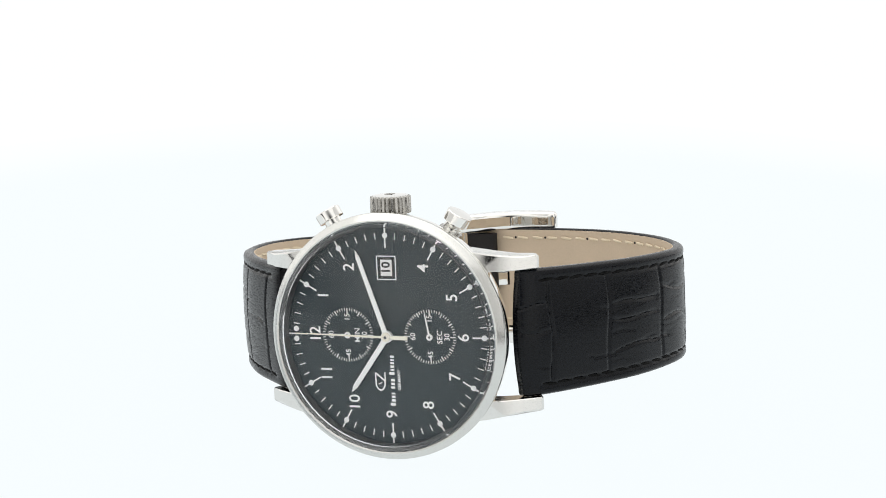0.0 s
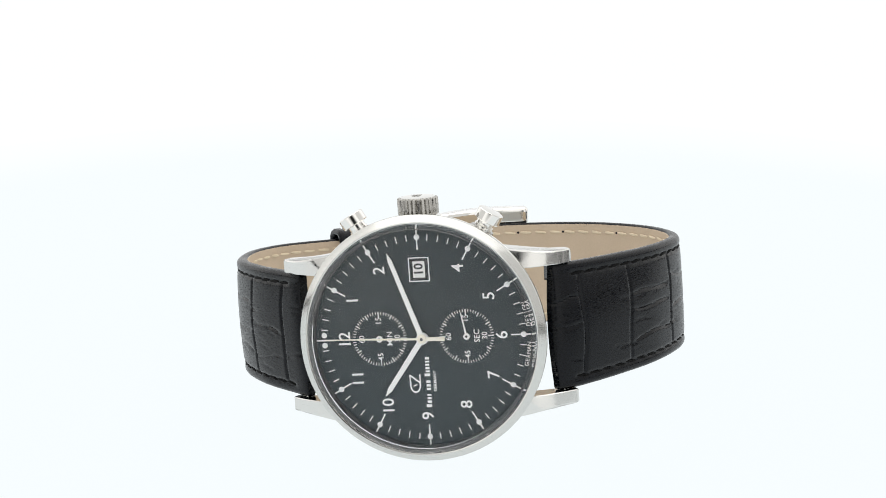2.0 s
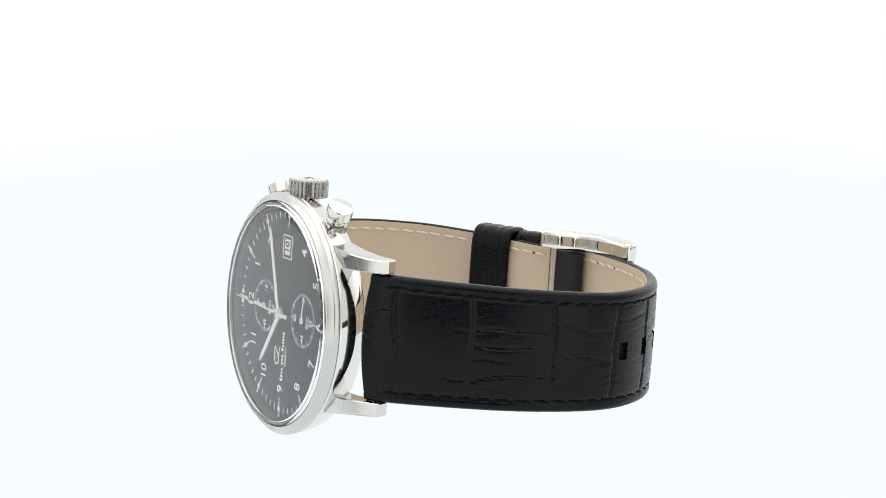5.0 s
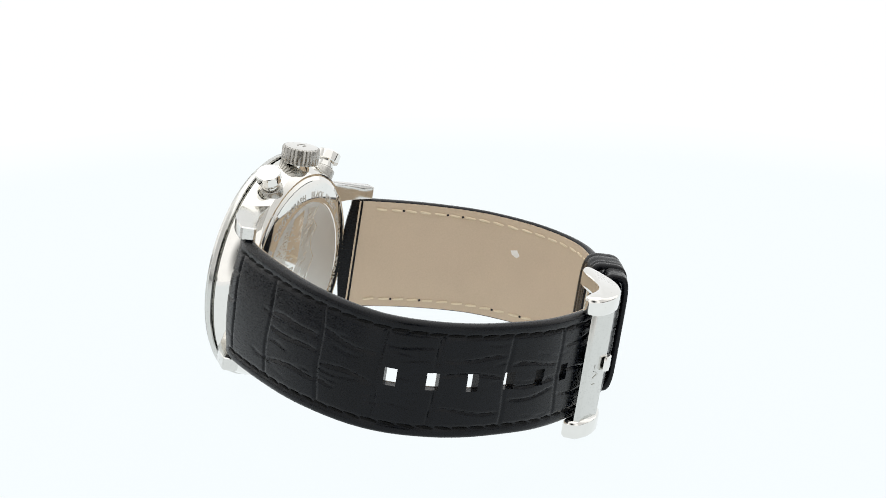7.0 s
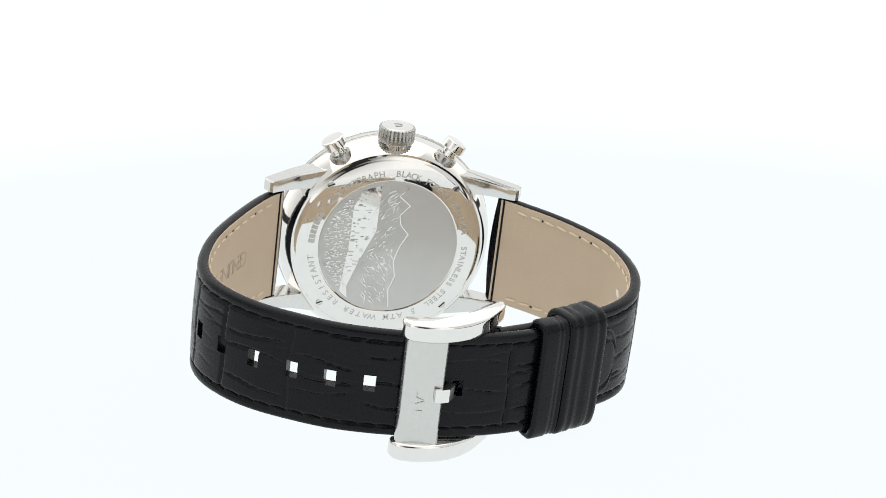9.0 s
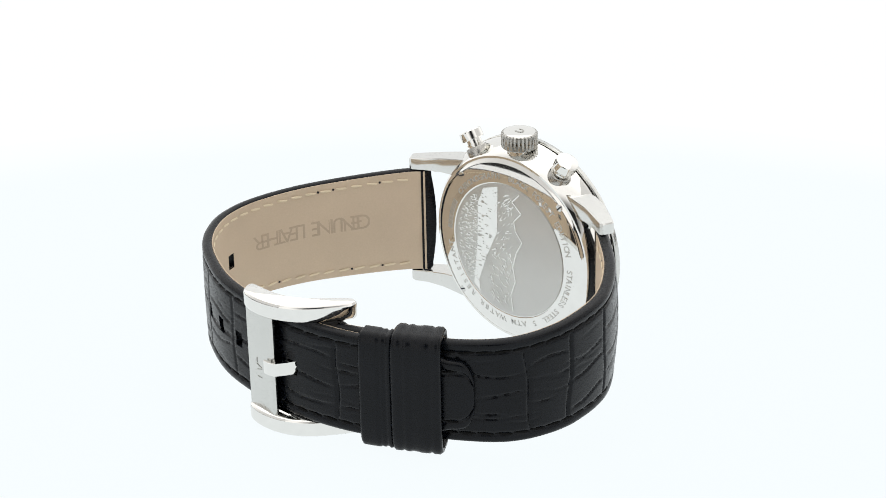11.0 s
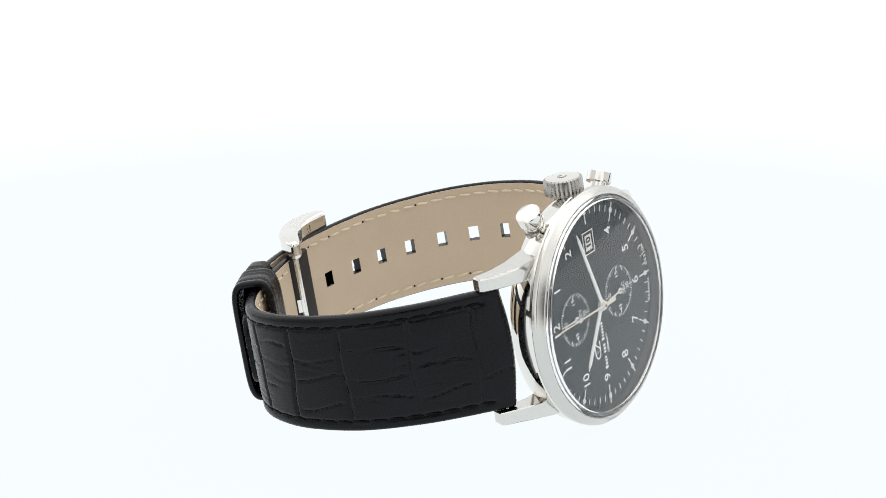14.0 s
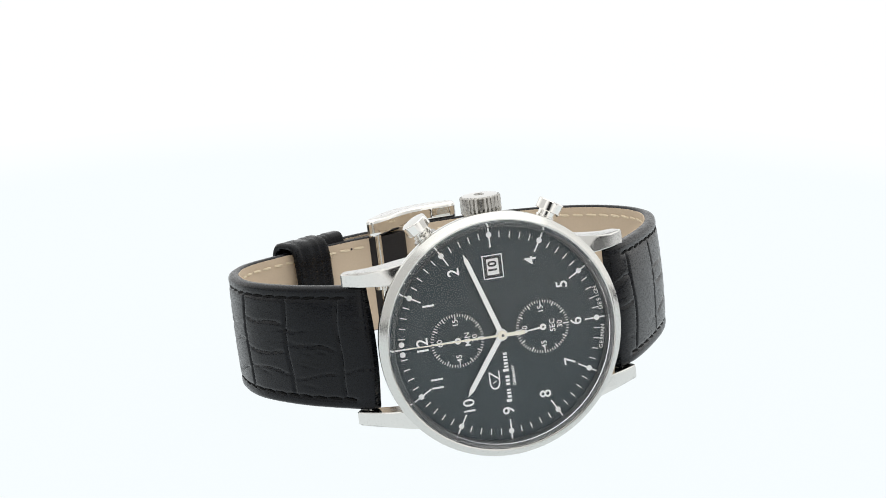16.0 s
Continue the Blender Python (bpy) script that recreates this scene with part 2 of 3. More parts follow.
def build_turntable():
    base = new("turntable")
    tagged(base, "round white acrylic turntable glowing from beneath", "turntable")
    base.location = (0, 0, 0)
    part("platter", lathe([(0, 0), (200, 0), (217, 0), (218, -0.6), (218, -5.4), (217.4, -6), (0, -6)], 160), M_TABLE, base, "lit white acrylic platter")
    part("foot", lathe([(0, -6.1), (60, -6.1), (66, -20), (70, -56), (72, -59.8), (0, -59.8)], 96), M_WHITE, base, "white round foot")
    return base


# ---- the wristwatch: dial plane x (to six o'clock), y (to three o'clock), z (out of the dial) ----
LEAN, SWAY = 7.341, 5.270
DIAL_X, DIAL_Y, DIAL_Z = 0.004154, -0.031834, 0.0216
STAND = Matrix.Translation((DIAL_X, DIAL_Y, DIAL_Z)) @ pose(0, 0, 0, 90 - LEAN, 0, 0) @ pose(0, 0, 0, 0, 0, SWAY)


def clock(h):
    """Unit vector of an hour on the dial."""
    a = radians(30 * h)
    return -math.cos(a), math.sin(a)


def build_case(watch):
    case = part("case", lathe([(19.9, -0.25), (20.55, -0.35), (20.75, -0.6), (20.7, -1.6), (20.3, -3.2), (19.6, -4.6), (18.9, -5.6), (18.6, -5.9), (18.2, -5.9), (18.2, -1.0), (19.9, -1.0), (19.9, -0.25)], 160),
                M_STEEL, watch, "polished round steel case band", at=STAND)
    part("bezel", lathe([(19.45, 0.2), (19.45, 1.65), (19.55, 1.85), (19.75, 1.9), (19.95, 1.75), (20.05, 1.5), (20.85, 0.95), (20.95, 0.8), (20.95, 0.05), (20.8, -0.1), (20.2, -0.15), (20.2, -0.4), (19.45, -0.4), (19.45, 0.2)], 192),
         M_BRUSH, case, "slim stepped steel bezel")
    part("rehaut", lathe([(19.44, 1.6), (19.3, 1.55), (19.12, 1.05), (18.85, 0.95), (18.5, 0.15), (18.5, -0.3), (19.44, -0.3), (19.44, 1.6)], 160), M_RING, case, "dark steel inner ring")
    # Crystal: the pane with its outer and inner face, and the bevelled glass edge round it.
    pane = lathe([(18.6 * i / 14, 3.1 - 0.7 * (i / 14) ** 2.2) for i in range(15)], 128)
    under = bpy.data.meshes.new("inner_face")
    inner_face = lathe([(18.6 * i / 10, 1.98 - 0.23 * (i / 10) ** 2) for i in range(11)], 128)
    inner_face.to_mesh(under)
    inner_face.free()
    pane.from_mesh(under)
    bpy.data.meshes.remove(under)
    cr = part("crystal", pane, M_PANE, case, "domed clear watch crystal")
    edge = part("crystal_edge", lathe([(18.6, 2.4), (18.85, 2.32), (19.1, 2.18), (19.28, 1.95), (19.4, 1.72), (19.3, 1.64), (18.95, 1.64), (18.6, 1.74), (18.6, 2.4)], 128), M_GLASS, cr, "bevelled clear glass edge")
    cr.visible_shadow = edge.visible_shadow = False
    # Lugs, curved down towards the strap, with a hollowed flank.
    for su in (1, -1):
        for sv in (1, -1):
            side = [(12.5, -0.7), (16.5, -0.9), (19.5, -2.0), (22.3, -3.9), (24.6, -5.9), (24.75, -6.5), (23.9, -8.2), (23.3, -8.35), (21.0, -7.1), (17.5, -5.7), (12.5, -5.0)]
            bm = bmesh.new()
            mu, mn = sum(u for u, _ in side) / len(side), sum(n for _, n in side) / len(side)
            rings = []
            for place_, chamfer in ((0, 0.16), (1, 0.0), (2, 0.0), (3, 0.22)):
                ring = []
                for u, n in side:
                    k = (u - 12.5) / 12.2
                    out = 14.6 - 1.6 * min(1, k * 1.25) + 0.15 * k
                    v = (10.85, 11.0, out - 0.22, out)[place_]
                    d = math.hypot(u - mu, n - mn)
                    ring.append(bm.verts.new((su * (u - (u - mu) / d * chamfer), sv * v, n - (n - mn) / d * chamfer)))
                rings.append(ring)
            n_ = len(side)
            bm.faces.new(rings[0])
            bm.faces.new(rings[-1][::-1])
            for p, q in zip(rings, rings[1:]):
                for i in range(n_):
                    bm.faces.new((p[i], q[i], q[(i + 1) % n_], p[(i + 1) % n_]))
            part("lug", bm, M_LUG, case, angle=32)
            # Hollow on the outer flank near the band.
            hol = slab([(15.6, -2.2), (18.6, -2.6), (20.2, -4.6), (19.6, -5.3), (16.2, -4.2)], 0, 0.12, 0.05, 1)
            for v in hol.verts:
                v.co = (su * v.co.x, sv * (13.38 + v.co.z - (v.co.x - 15.6) * 0.035), v.co.y)
            part("lug_hollow", hol, M_CROWN, case)
    # Spring bars between the lugs.
    for su in (1, -1):
        part("spring_bar", rod((su * 22.2, -10.9, -6.6), (su * 22.2, 10.9, -6.6), 0.45), M_STEEL, case)
    return case


def build_case_back(watch):
    back = part("case_back", lathe([(0, -6.75), (13.55, -6.75), (13.7, -6.85), (14.0, -6.8), (17.3, -6.3), (17.7, -6.15), (17.95, -5.95), (18.5, -5.8), (18.5, -5.2), (0, -5.2)], 160),
                M_STEEL, watch, "polished steel case back with engraved scene and lettering", at=STAND)
    # From behind: right is -x, up is +y.
    face = Matrix(((-1, 0, 0, 0), (0, 1, 0, 0), (0, 0, -1, -6.84 * MM), (0, 0, 0, 1)))
    part("medallion", lathe([(0, 0.03), (13.3, 0.03), (13.4, 0.0), (13.4, -0.1), (0, -0.1)], 96), M_MATTE, back, "sandblasted round medallion", at=face)

    def shape(name, pts, z=0.08, m=M_STEEL):
        part(name, slab(pts, 0.02, z, 0.0), m, back, at=face, smooth=False)

    def inside(x, y, r=12.9):
        d = math.hypot(x, y)
        return (x, y) if d < r else (x * r / d, y * r / d)
    rnd = random.Random(4)
    # Ridge line with two bare faces, seen on its side.
    ridge = [(3.0, 12.4), (1.2, 10.5), (3.4, 8.6), (1.6, 6.6), (2.0, 4.6), (3.6, 2.7), (2.2, 0.2), (1.3, -3.0), (1.9, -6.0), (0.8, -9.2), (1.3, -12.6)]
    inner = [(-1.1, -12.6), (-3.6, -9.4), (-6.4, -11.2), (-6.9, -8.0), (-4.7, -3.6), (-1.4, -0.4), (0.2, 1.6), (-2.2, 3.0), (-1.7, 6.4), (-2.0, 9.5), (-0.6, 11.2), (-1.0, 12.8)]
    shape("engraved_mountain", [inside(*p) for p in ridge + inner], 0.07, M_ENGRAVE)
    for a, b in zip(ridge, ridge[1:]):
        d = Vector((b[0] - a[0], b[1] - a[1])).normalized()
        nx, ny = -d.y * 0.1, d.x * 0.1
        shape("ridge_line", [inside(a[0] + nx, a[1] + ny), inside(a[0] - nx, a[1] - ny), inside(b[0] - nx, b[1] - ny), inside(b[0] + nx, b[1] + ny)], 0.13)
    for i in range(150):
        y = rnd.uniform(-11.5, 11.5)
        x = rnd.uniform(-3.6, 1.3) - max(0, -y) * 0.12
        w, h, t = rnd.uniform(0.2, 0.95), rnd.uniform(0.05, 0.14), rnd.gauss(0.75, 0.3) if y > -2 else rnd.gauss(2.2, 0.35)
        c, s = math.cos(t), math.sin(t)
        shape("ridge_light", [inside(x + a * c - b * s, y + a * s + b * c) for a, b in ((-w, 0), (0, -h), (w, 0), (0, h))], 0.12)
    # Bright valley floor and the dark wood with its bright tips.
    shape("engraved_valley", [inside(*p) for p in ((-2.4, 12.6), (-2.6, 3.2), (-5.4, -3.0), (-7.3, -8.4), (-7.0, -10.9), (-8.6, -9.4), (-7.6, 0.0), (-7.4, 8.0), (-6.0, 11.4))], 0.09)
    wood = [(-7.5 + 0.5 * math.sin(y * 2.1), y) for y in range(-9, 11)]
    wood += [(-12.9 * math.cos(a), 12.9 * math.sin(a)) for a in [0.95 - 1.75 * i / 14 for i in range(15)]]
    shape("engraved_wood", [inside(*p) for p in wood], 0.06, M_ENGRAVE)
    for i in range(300):
        y = rnd.uniform(-8.6, 9.4)
        x = rnd.uniform(-min(12.4, math.sqrt(12.6 ** 2 - y * y)), -7.6)
        w, h = rnd.uniform(0.15, 0.42), rnd.uniform(0.07, 0.14)
        shape("tree", [(x - w, y), (x + w * 0.6, y - h), (x + w, y), (x + w * 0.6, y + h)], 0.11)
    for i in range(60):
        y = rnd.uniform(-5.5, 10.5)
        x = rnd.choice((-7.0, -6.2, -5.2, -4.4)) + rnd.uniform(-0.15, 0.15)
        w, h = rnd.uniform(0.12, 0.6), rnd.uniform(0.05, 0.14)
        shape("farm_hut", [(x - w, y - h), (x + w, y - h), (x + w, y + h), (x - w, y + h)], 0.115, M_ENGRAVE)
    # Lettering round the rim.
    def ring(text, a0, a1, size=1.2, r=14.9):
        n = len(text)
        for i, ch in enumerate(text):
            if ch == " ":
                continue
            a = radians(a0 + (a1 - a0) * (i + 0.5) / n)
            lettering("engraved_letter", ch, size, M_ENGRAVE, back, face @ mm(r * math.sin(a), r * math.cos(a), -0.16, -math.degrees(a)) @ pose(0, 0, 0, -8.6, 0, 0), depth=0.06, bold=0.02)
    ring("CHRONOGRAPH", 304, 352)
    ring("BLACK FOREST EDITION", 0, 78)
    ring("STAINLESS STEEL", 88, 145)
    ring("5 ATM WATER RESISTANT", 152, 262)
    for i in range(7):
        a = radians(271 + 26 * (i + 0.5) / 7)
        part("engraved_bar", block(-0.4, 0.4, -0.6, 0.6, 0, 0.05), M_ENGRAVE, back, at=face @ mm(14.85 * math.sin(a), 14.85 * math.cos(a), -0.19, -math.degrees(a)) @ pose(0, 0, 0, -8.6, 0, 0), smooth=False)
    for x, y in ((12.0, 12.1), (-12.0, 12.1), (12.0, -12.1), (-12.0, -12.1)):
        at = face @ mm(x, y, -1.0, 35 + x)
        part("screw", lathe([(0, 0.55), (0.62, 0.55), (0.78, 0.4), (0.8, -0.3)], 24), M_BRUSH, back, "small slotted steel screw", at=at)
        part("screw_slot", block(-0.74, 0.74, -0.13, 0.13, 0.5, 0.57), M_INK, back, at=at, smooth=False)
    return back


def build_dial(watch):
    prof = [(0, 0)] + [(r, 0.0) for r in (4, 8, 12, 15, 16)] + [(16.8, -0.02), (17.6, -0.07), (18.3, -0.17), (18.9, -0.34), (18.9, -0.6), (0, -0.6)]
    dial = part("dial", lathe(prof, 128), M_DIAL, watch, "matt anthracite grey dial with white print", at=STAND)
    for m in range(60):
        a = radians(6 * m)
        ux, uy = -math.cos(a), math.sin(a)
        at = Matrix(((ux, -uy, 0, 0), (uy, ux, 0, 0), (0, 0, 1, 0), (0, 0, 0, 1)))
        if m % 5:
            part("minute_mark", block(16.4, 17.5, -0.075, 0.075, -0.12, 0.03), M_WHITE, dial, at=at, smooth=False)
        else:
            part("hour_line", block(14.9, 18.4, -0.12, 0.12, -0.2, 0.035), M_WHITE, dial, at=at, smooth=False)
            for off in ((-0.86, 0.86) if m == 0 else (0.0,)):
                part("hour_dot", lathe([(0, 0.17), (0.28, 0.15), (0.46, 0.05), (0.5, -0.1)], 20), M_LUME, dial, at=at @ mm(17.0, off, 0.02))
    for h in range(1, 13):
        if h == 3:
            continue
        x, y = clock(h)
        lettering("numeral", str(h), 2.05, M_WHITE, dial, mm(13.4 * x, 13.4 * y, 0.03, 90), bold=0.012)
    # Small dials.
    for cx, word, names in ((-7.45, "MIN", ("15", "30", "45", "60")), (7.4, "SEC", ("15", "30", "45", "60"))):
        part("small_dial", lathe([(0, -0.0), (4.7, -0.0), (4.75, 0.012), (3.9, 0.016), (0, 0.016)], 72), M_DIAL, dial, "small counter dial", at=mm(cx, 0, 0.0))
        bm = bmesh.new()
        for m in range(60):
            a = radians(6 * m)
            w, r0 = (0.11, 3.75) if m % 5 == 0 else (0.07, 4.1)
            if m % 15 == 0:
                r0 = 3.55
            c, s = math.cos(a), math.sin(a)
            vs = [bm.verts.new((x * c - y * s, x * s + y * c, 0.045)) for x, y in ((r0, -w), (4.62, -w), (4.62, w), (r0, w))]
            bm.faces.new(vs)
        bmesh.ops.solidify(bm, geom=list(bm.faces), thickness=0.03)
        tagged(part("tick_ring", bm, M_WHITE, dial, "white printed ring of ticks", at=mm(cx, 0, 0), smooth=False), kind="stuff")
        for i, txt in enumerate(names):
            a = radians(90 * (i + 1))
            lettering("small_numeral", txt, 0.98, M_WHITE, dial, mm(cx - 3.05 * math.cos(a), 3.05 * math.sin(a), 0.045, 90), bold=0.01)
        lettering("small_word", word, 1.0, M_WHITE, dial, mm(cx + 1.75, 0, 0.045, 90), bold=0.01)
    # Date window.
    def frame_ring(w, h, t, m=M_WHITE):
        for box in ((-w, w, h - t, h), (-w, w, -h, t - h), (-w, t - w, -h + t, h - t), (w - t, w, -h + t, h - t)):
            part("date_frame", block(*box, 0.0, 0.06), m, dial, at=mm(0.05, 11.55, 0.01), smooth=False)
    frame_ring(1.75, 2.05, 0.16)
    part("date_recess", block(-1.4, 1.4, -1.72, 1.72, 0.0, 0.02), M_INK, dial, at=mm(0.05, 11.55, 0.006), smooth=False)
    part("date_disc", block(-1.02, 1.02, -1.38, 1.38, 0.0, 0.04), M_DATE, dial, "white date disc behind the window", at=mm(0.05, 11.55, 0.012), smooth=False)
    lettering("date_number", "10", 1.5, M_INK, dial, mm(0.05, 11.55, 0.065, 90), bold=0.04)
    # Maker's mark as plain shapes, its name as bars.
    mark = mm(-1.9, -7.7, 0.02, 90) @ Matrix.Scale(1.12, 4)
    part("maker_mark", slab([(1.2 * math.cos(a) - 0.35, 0.85 * math.sin(a)) for a in [radians(60 + 240 * i / 20) for i in range(21)]] + [(0.95 * math.cos(a) - 0.35, 0.62 * math.sin(a)) for a in [radians(300 - 240 * i / 20) for i in range(21)]], 0, 0.03), M_WHITE, dial, at=mark, smooth=False)
    for pts in ([(-0.1, 0.85), (1.25, 0.85), (1.25, 0.67), (-0.1, 0.67)], [(0.95, 0.66), (1.25, 0.66), (0.2, -0.66), (-0.1, -0.66)], [(-0.1, -0.67), (1.3, -0.67), (1.3, -0.85), (-0.1, -0.85)], [(-0.62, 0.3), (-0.45, 0.3), (-0.18, -0.3), (-0.3, -0.3)]):
        part("maker_stroke", slab(pts, 0, 0.03), M_WHITE, dial, at=mark, smooth=False)
    x = -12.0
    for i, (w, h) in enumerate(((0.62, 0.95), (0.55, 0.7), (0.5, 0.7), (0.42, 0.7), (0, 0), (0.5, 0.7), (0.55, 0.7), (0.55, 0.7), (0, 0), (0.6, 0.95), (0.42, 0.7), (0.52, 0.7), (0.46, 0.7), (0.42, 0.7), (0.55, 0.7))):
        if w:
            part("name_bar", block(x + 0.06, x + w - 0.06, -0.35, h - 0.35, 0, 0.025), M_WHITE, dial, at=mm(0.35, 0, 0.012, 90), smooth=False)
        x += w if w else 0.4
        x += 0.09
    lettering("small_word", "GERMANY", 0.55, M_WHITE, dial, mm(1.5, -7.5, 0.03, 90), bold=0.02)
    # Curved words below six o'clock.
    for text, a0, a1 in (("GERMAN", -17.5, -4.2), ("DESIGN", 4.2, 17.5)):
        for i, ch in enumerate(text):
            a = a0 + (a1 - a0) * (i + 0.5) / len(text)
            lettering("rim_letter", ch, 0.74, M_WHITE, dial, mm(17.98 * math.cos(radians(a)), 17.98 * math.sin(radians(a)), -0.08, 90 + a), depth=0.1)
    return dial


SECOND_AT = (7.4, 0.0, 0.32)


def hand_at(x, y, z, degrees):
    """Pose of a hand that points to a clock angle."""
    return STAND @ mm(x, y, z, 180 - degrees)


def build_hands(watch):
    def baton(name, length, w0, w1, tail, at, label):
        pts = [(-tail, -w0 * 0.7), (0, -w0), (length - 1.4, -w1), (length, 0), (length - 1.4, w1), (0, w0), (-tail, w0 * 0.7)]
        h = part(name, slab(pts, 0, 0.22, 0.05, 1), M_HAND, watch, label, at=at)
        part("lume_strip", slab([(2.2, -w0 * 0.45), (length - 1.6, -w1 * 0.55), (length - 1.6, w1 * 0.55), (2.2, w0 * 0.45)], 0.215, 0.25), M_LUME, h, smooth=False)
        part("hub", lathe([(0, 0.3), (0.85, 0.3), (1.0, 0.2), (1.0, -0.05), (0, -0.05)], 32), M_HAND, h)
        return h
    baton("hour_hand", 12.0, 0.5, 0.42, 0.4, hand_at(0, 0, 0.75, 305.5), "silver baton hour hand")
    baton("minute_hand", 15.5, 0.46, 0.36, 0.4, hand_at(0, 0, 1.05, 71.0), "silver baton minute hand")
    ch = part("chronograph_hand", slab([(-3.9, -0.36), (-1.0, -0.32), (0, -0.2), (16.6, -0.07), (16.6, 0.07), (0, 0.2), (-1.0, 0.32), (-3.9, 0.36)], 0, 0.14, 0.03, 1), M_CHRONO, watch, "thin champagne chronograph hand with broad tail", at=hand_at(0, 0, 1.4, 1.2))
    part("hub", lathe([(0, 0.42), (0.38, 0.42), (0.42, 0.3), (0.72, 0.26), (0.8, 0.15), (0.8, -0.05), (0, -0.05)], 32), M_CHRONO, ch)
    part("pin", lathe([(0, 0.47), (0.24, 0.46), (0.28, 0.38)], 20), M_RING, ch, "dark steel pin")

    def small(name, at, label):
        h = part(name, slab([(-0.5, -0.17), (0, -0.17), (4.0, -0.1), (4.15, 0), (4.0, 0.1), (0, 0.17), (-0.5, 0.17)], 0, 0.12, 0.03, 1), M_HAND, watch, label, at=at)
        part("hub", lathe([(0, 0.2), (0.3, 0.2), (0.32, 0.16), (0.52, 0.16), (0.56, 0.1), (0.56, -0.05), (0, -0.05)], 28), M_HAND, h)
        part("pin", lathe([(0, 0.25), (0.18, 0.24), (0.21, 0.17)], 16), M_RING, h, "dark steel pin")
        return h
    small("counter_hand", hand_at(-7.45, 0, 0.32, 0.8), "small silver minute counter hand")
    return small("small_second_hand", hand_at(*SECOND_AT, 79.4), "small silver running second hand")


def build_crown(watch):
    seg, teeth = 8, 28
    bm = bmesh.new()
    n = seg * teeth
    prof = [(0.86, 0.0), (0.97, 0.12), (1.0, 0.3), (1.0, 2.75), (0.97, 2.95), (0.88, 3.08)]
    rings = []
    for k, h in prof:
        ring = []
        for i in range(n):
            ph = (i % seg) / seg
            notch = 0.24 * max(0.0, math.cos((ph - 0.5) * 2 * math.pi)) ** 1.5 if 0.1 < h < 3.0 else 0.0
            r = 3.45 * k - notch
            a = 2 * math.pi * i / n
            ring.append(bm.verts.new((r * math.cos(a), r * math.sin(a), h)))
        rings.append(ring)
    for a, b in zip(rings, rings[1:]):
        for i in range(n):
            bm.faces.new((a[i], a[(i + 1) % n], b[(i + 1) % n], b[i]))
    bm.faces.new(rings[0][::-1])
    bm.faces.new(rings[-1])
    at = STAND @ Matrix.Translation((0, 20.3 * MM, -3.3 * MM)) @ pose(0, 0, 0, -90, 0, 0)
    crown = part("crown", bm, M_CROWN, watch, "fluted steel winding crown", at=at, angle=28)
    part("crown_cap", lathe([(0, 3.24), (1.6, 3.22), (2.6, 3.17), (3.0, 3.08), (3.0, 2.9), (0, 2.9)], 64), M_STEEL, crown)
    part("crown_emblem", slab([(1.0 * math.cos(a), 0.8 * math.sin(a)) for a in [radians(50 + 260 * i / 16) for i in range(17)]] + [(0.7 * math.cos(a), 0.5 * math.sin(a)) for a in [radians(310 - 260 * i / 16) for i in range(17)]], 3.15, 3.3), M_CROWN, crown, smooth=False)
    part("crown_stem", lathe([(0, 0.05), (1.9, 0.05), (2.1, -0.2), (2.1, -2.4), (0, -2.4)], 40), M_STEEL, crown)


def build_pusher(watch, degrees, label):
    """A mushroom pusher on the flank, by its angle from six o'clock."""
    at = STAND @ Matrix.Translation((0, 0, -3.5 * MM)) @ pose(0, 0, 0, 0, 0, degrees - 90) @ pose(0, 0, 0, -90, 0, 0)
    p = part("pusher", lathe([(0, 23.85), (1.95, 23.85), (2.1, 23.8), (2.2, 23.68), (2.22, 23.5), (2.22, 22.1), (2.14, 21.98), (1.4, 21.95), (0, 21.95)], 48), M_STEEL, watch, label, at=at, angle=28)
    part("pusher_stem", lathe([(1.45, 22.0), (1.45, 21.2), (1.62, 21.15), (1.62, 20.85), (1.45, 20.8), (1.45, 19.0)], 40), M_STEEL, p)
    part("pusher_collar", lathe([(1.46, 20.6), (2.0, 20.55), (2.15, 20.3), (2.15, 18.8)], 40), M_CROWN, p)


# ---- strap ----
def curve(points, step=0.26):
    """Even samples of a smooth line through (x, z) points: place, tangent, arc length."""
    p = [Vector((a, b)) for a, b in points]
    p = [p[0] * 2 - p[1]] + p + [p[-1] * 2 - p[-2]]
    dense = []
    for i in range(1, len(p) - 2):
        for k in range(40):
            t = k / 40
            a, b, c, d = p[i - 1], p[i], p[i + 1], p[i + 2]
            dense.append(0.5 * ((2 * b) + (c - a) * t + (2 * a - 5 * b + 4 * c - d) * t * t + (3 * b - a - 3 * c + d) * t ** 3))
    dense.append(p[-2])
    s = [0.0]
    for a, b in zip(dense, dense[1:]):
        s.append(s[-1] + (b - a).length)
    n = int(s[-1] / step)
    at = [i * step for i in range(n + 1)]
    xs = np.interp(at, s, [q.x for q in dense])
    zs = np.interp(at, s, [q.y for q in dense])
    tx, tz = np.gradient(xs), np.gradient(zs)
    ln = np.hypot(tx, tz)
    return np.array(at), xs, zs, tx / ln, tz / ln


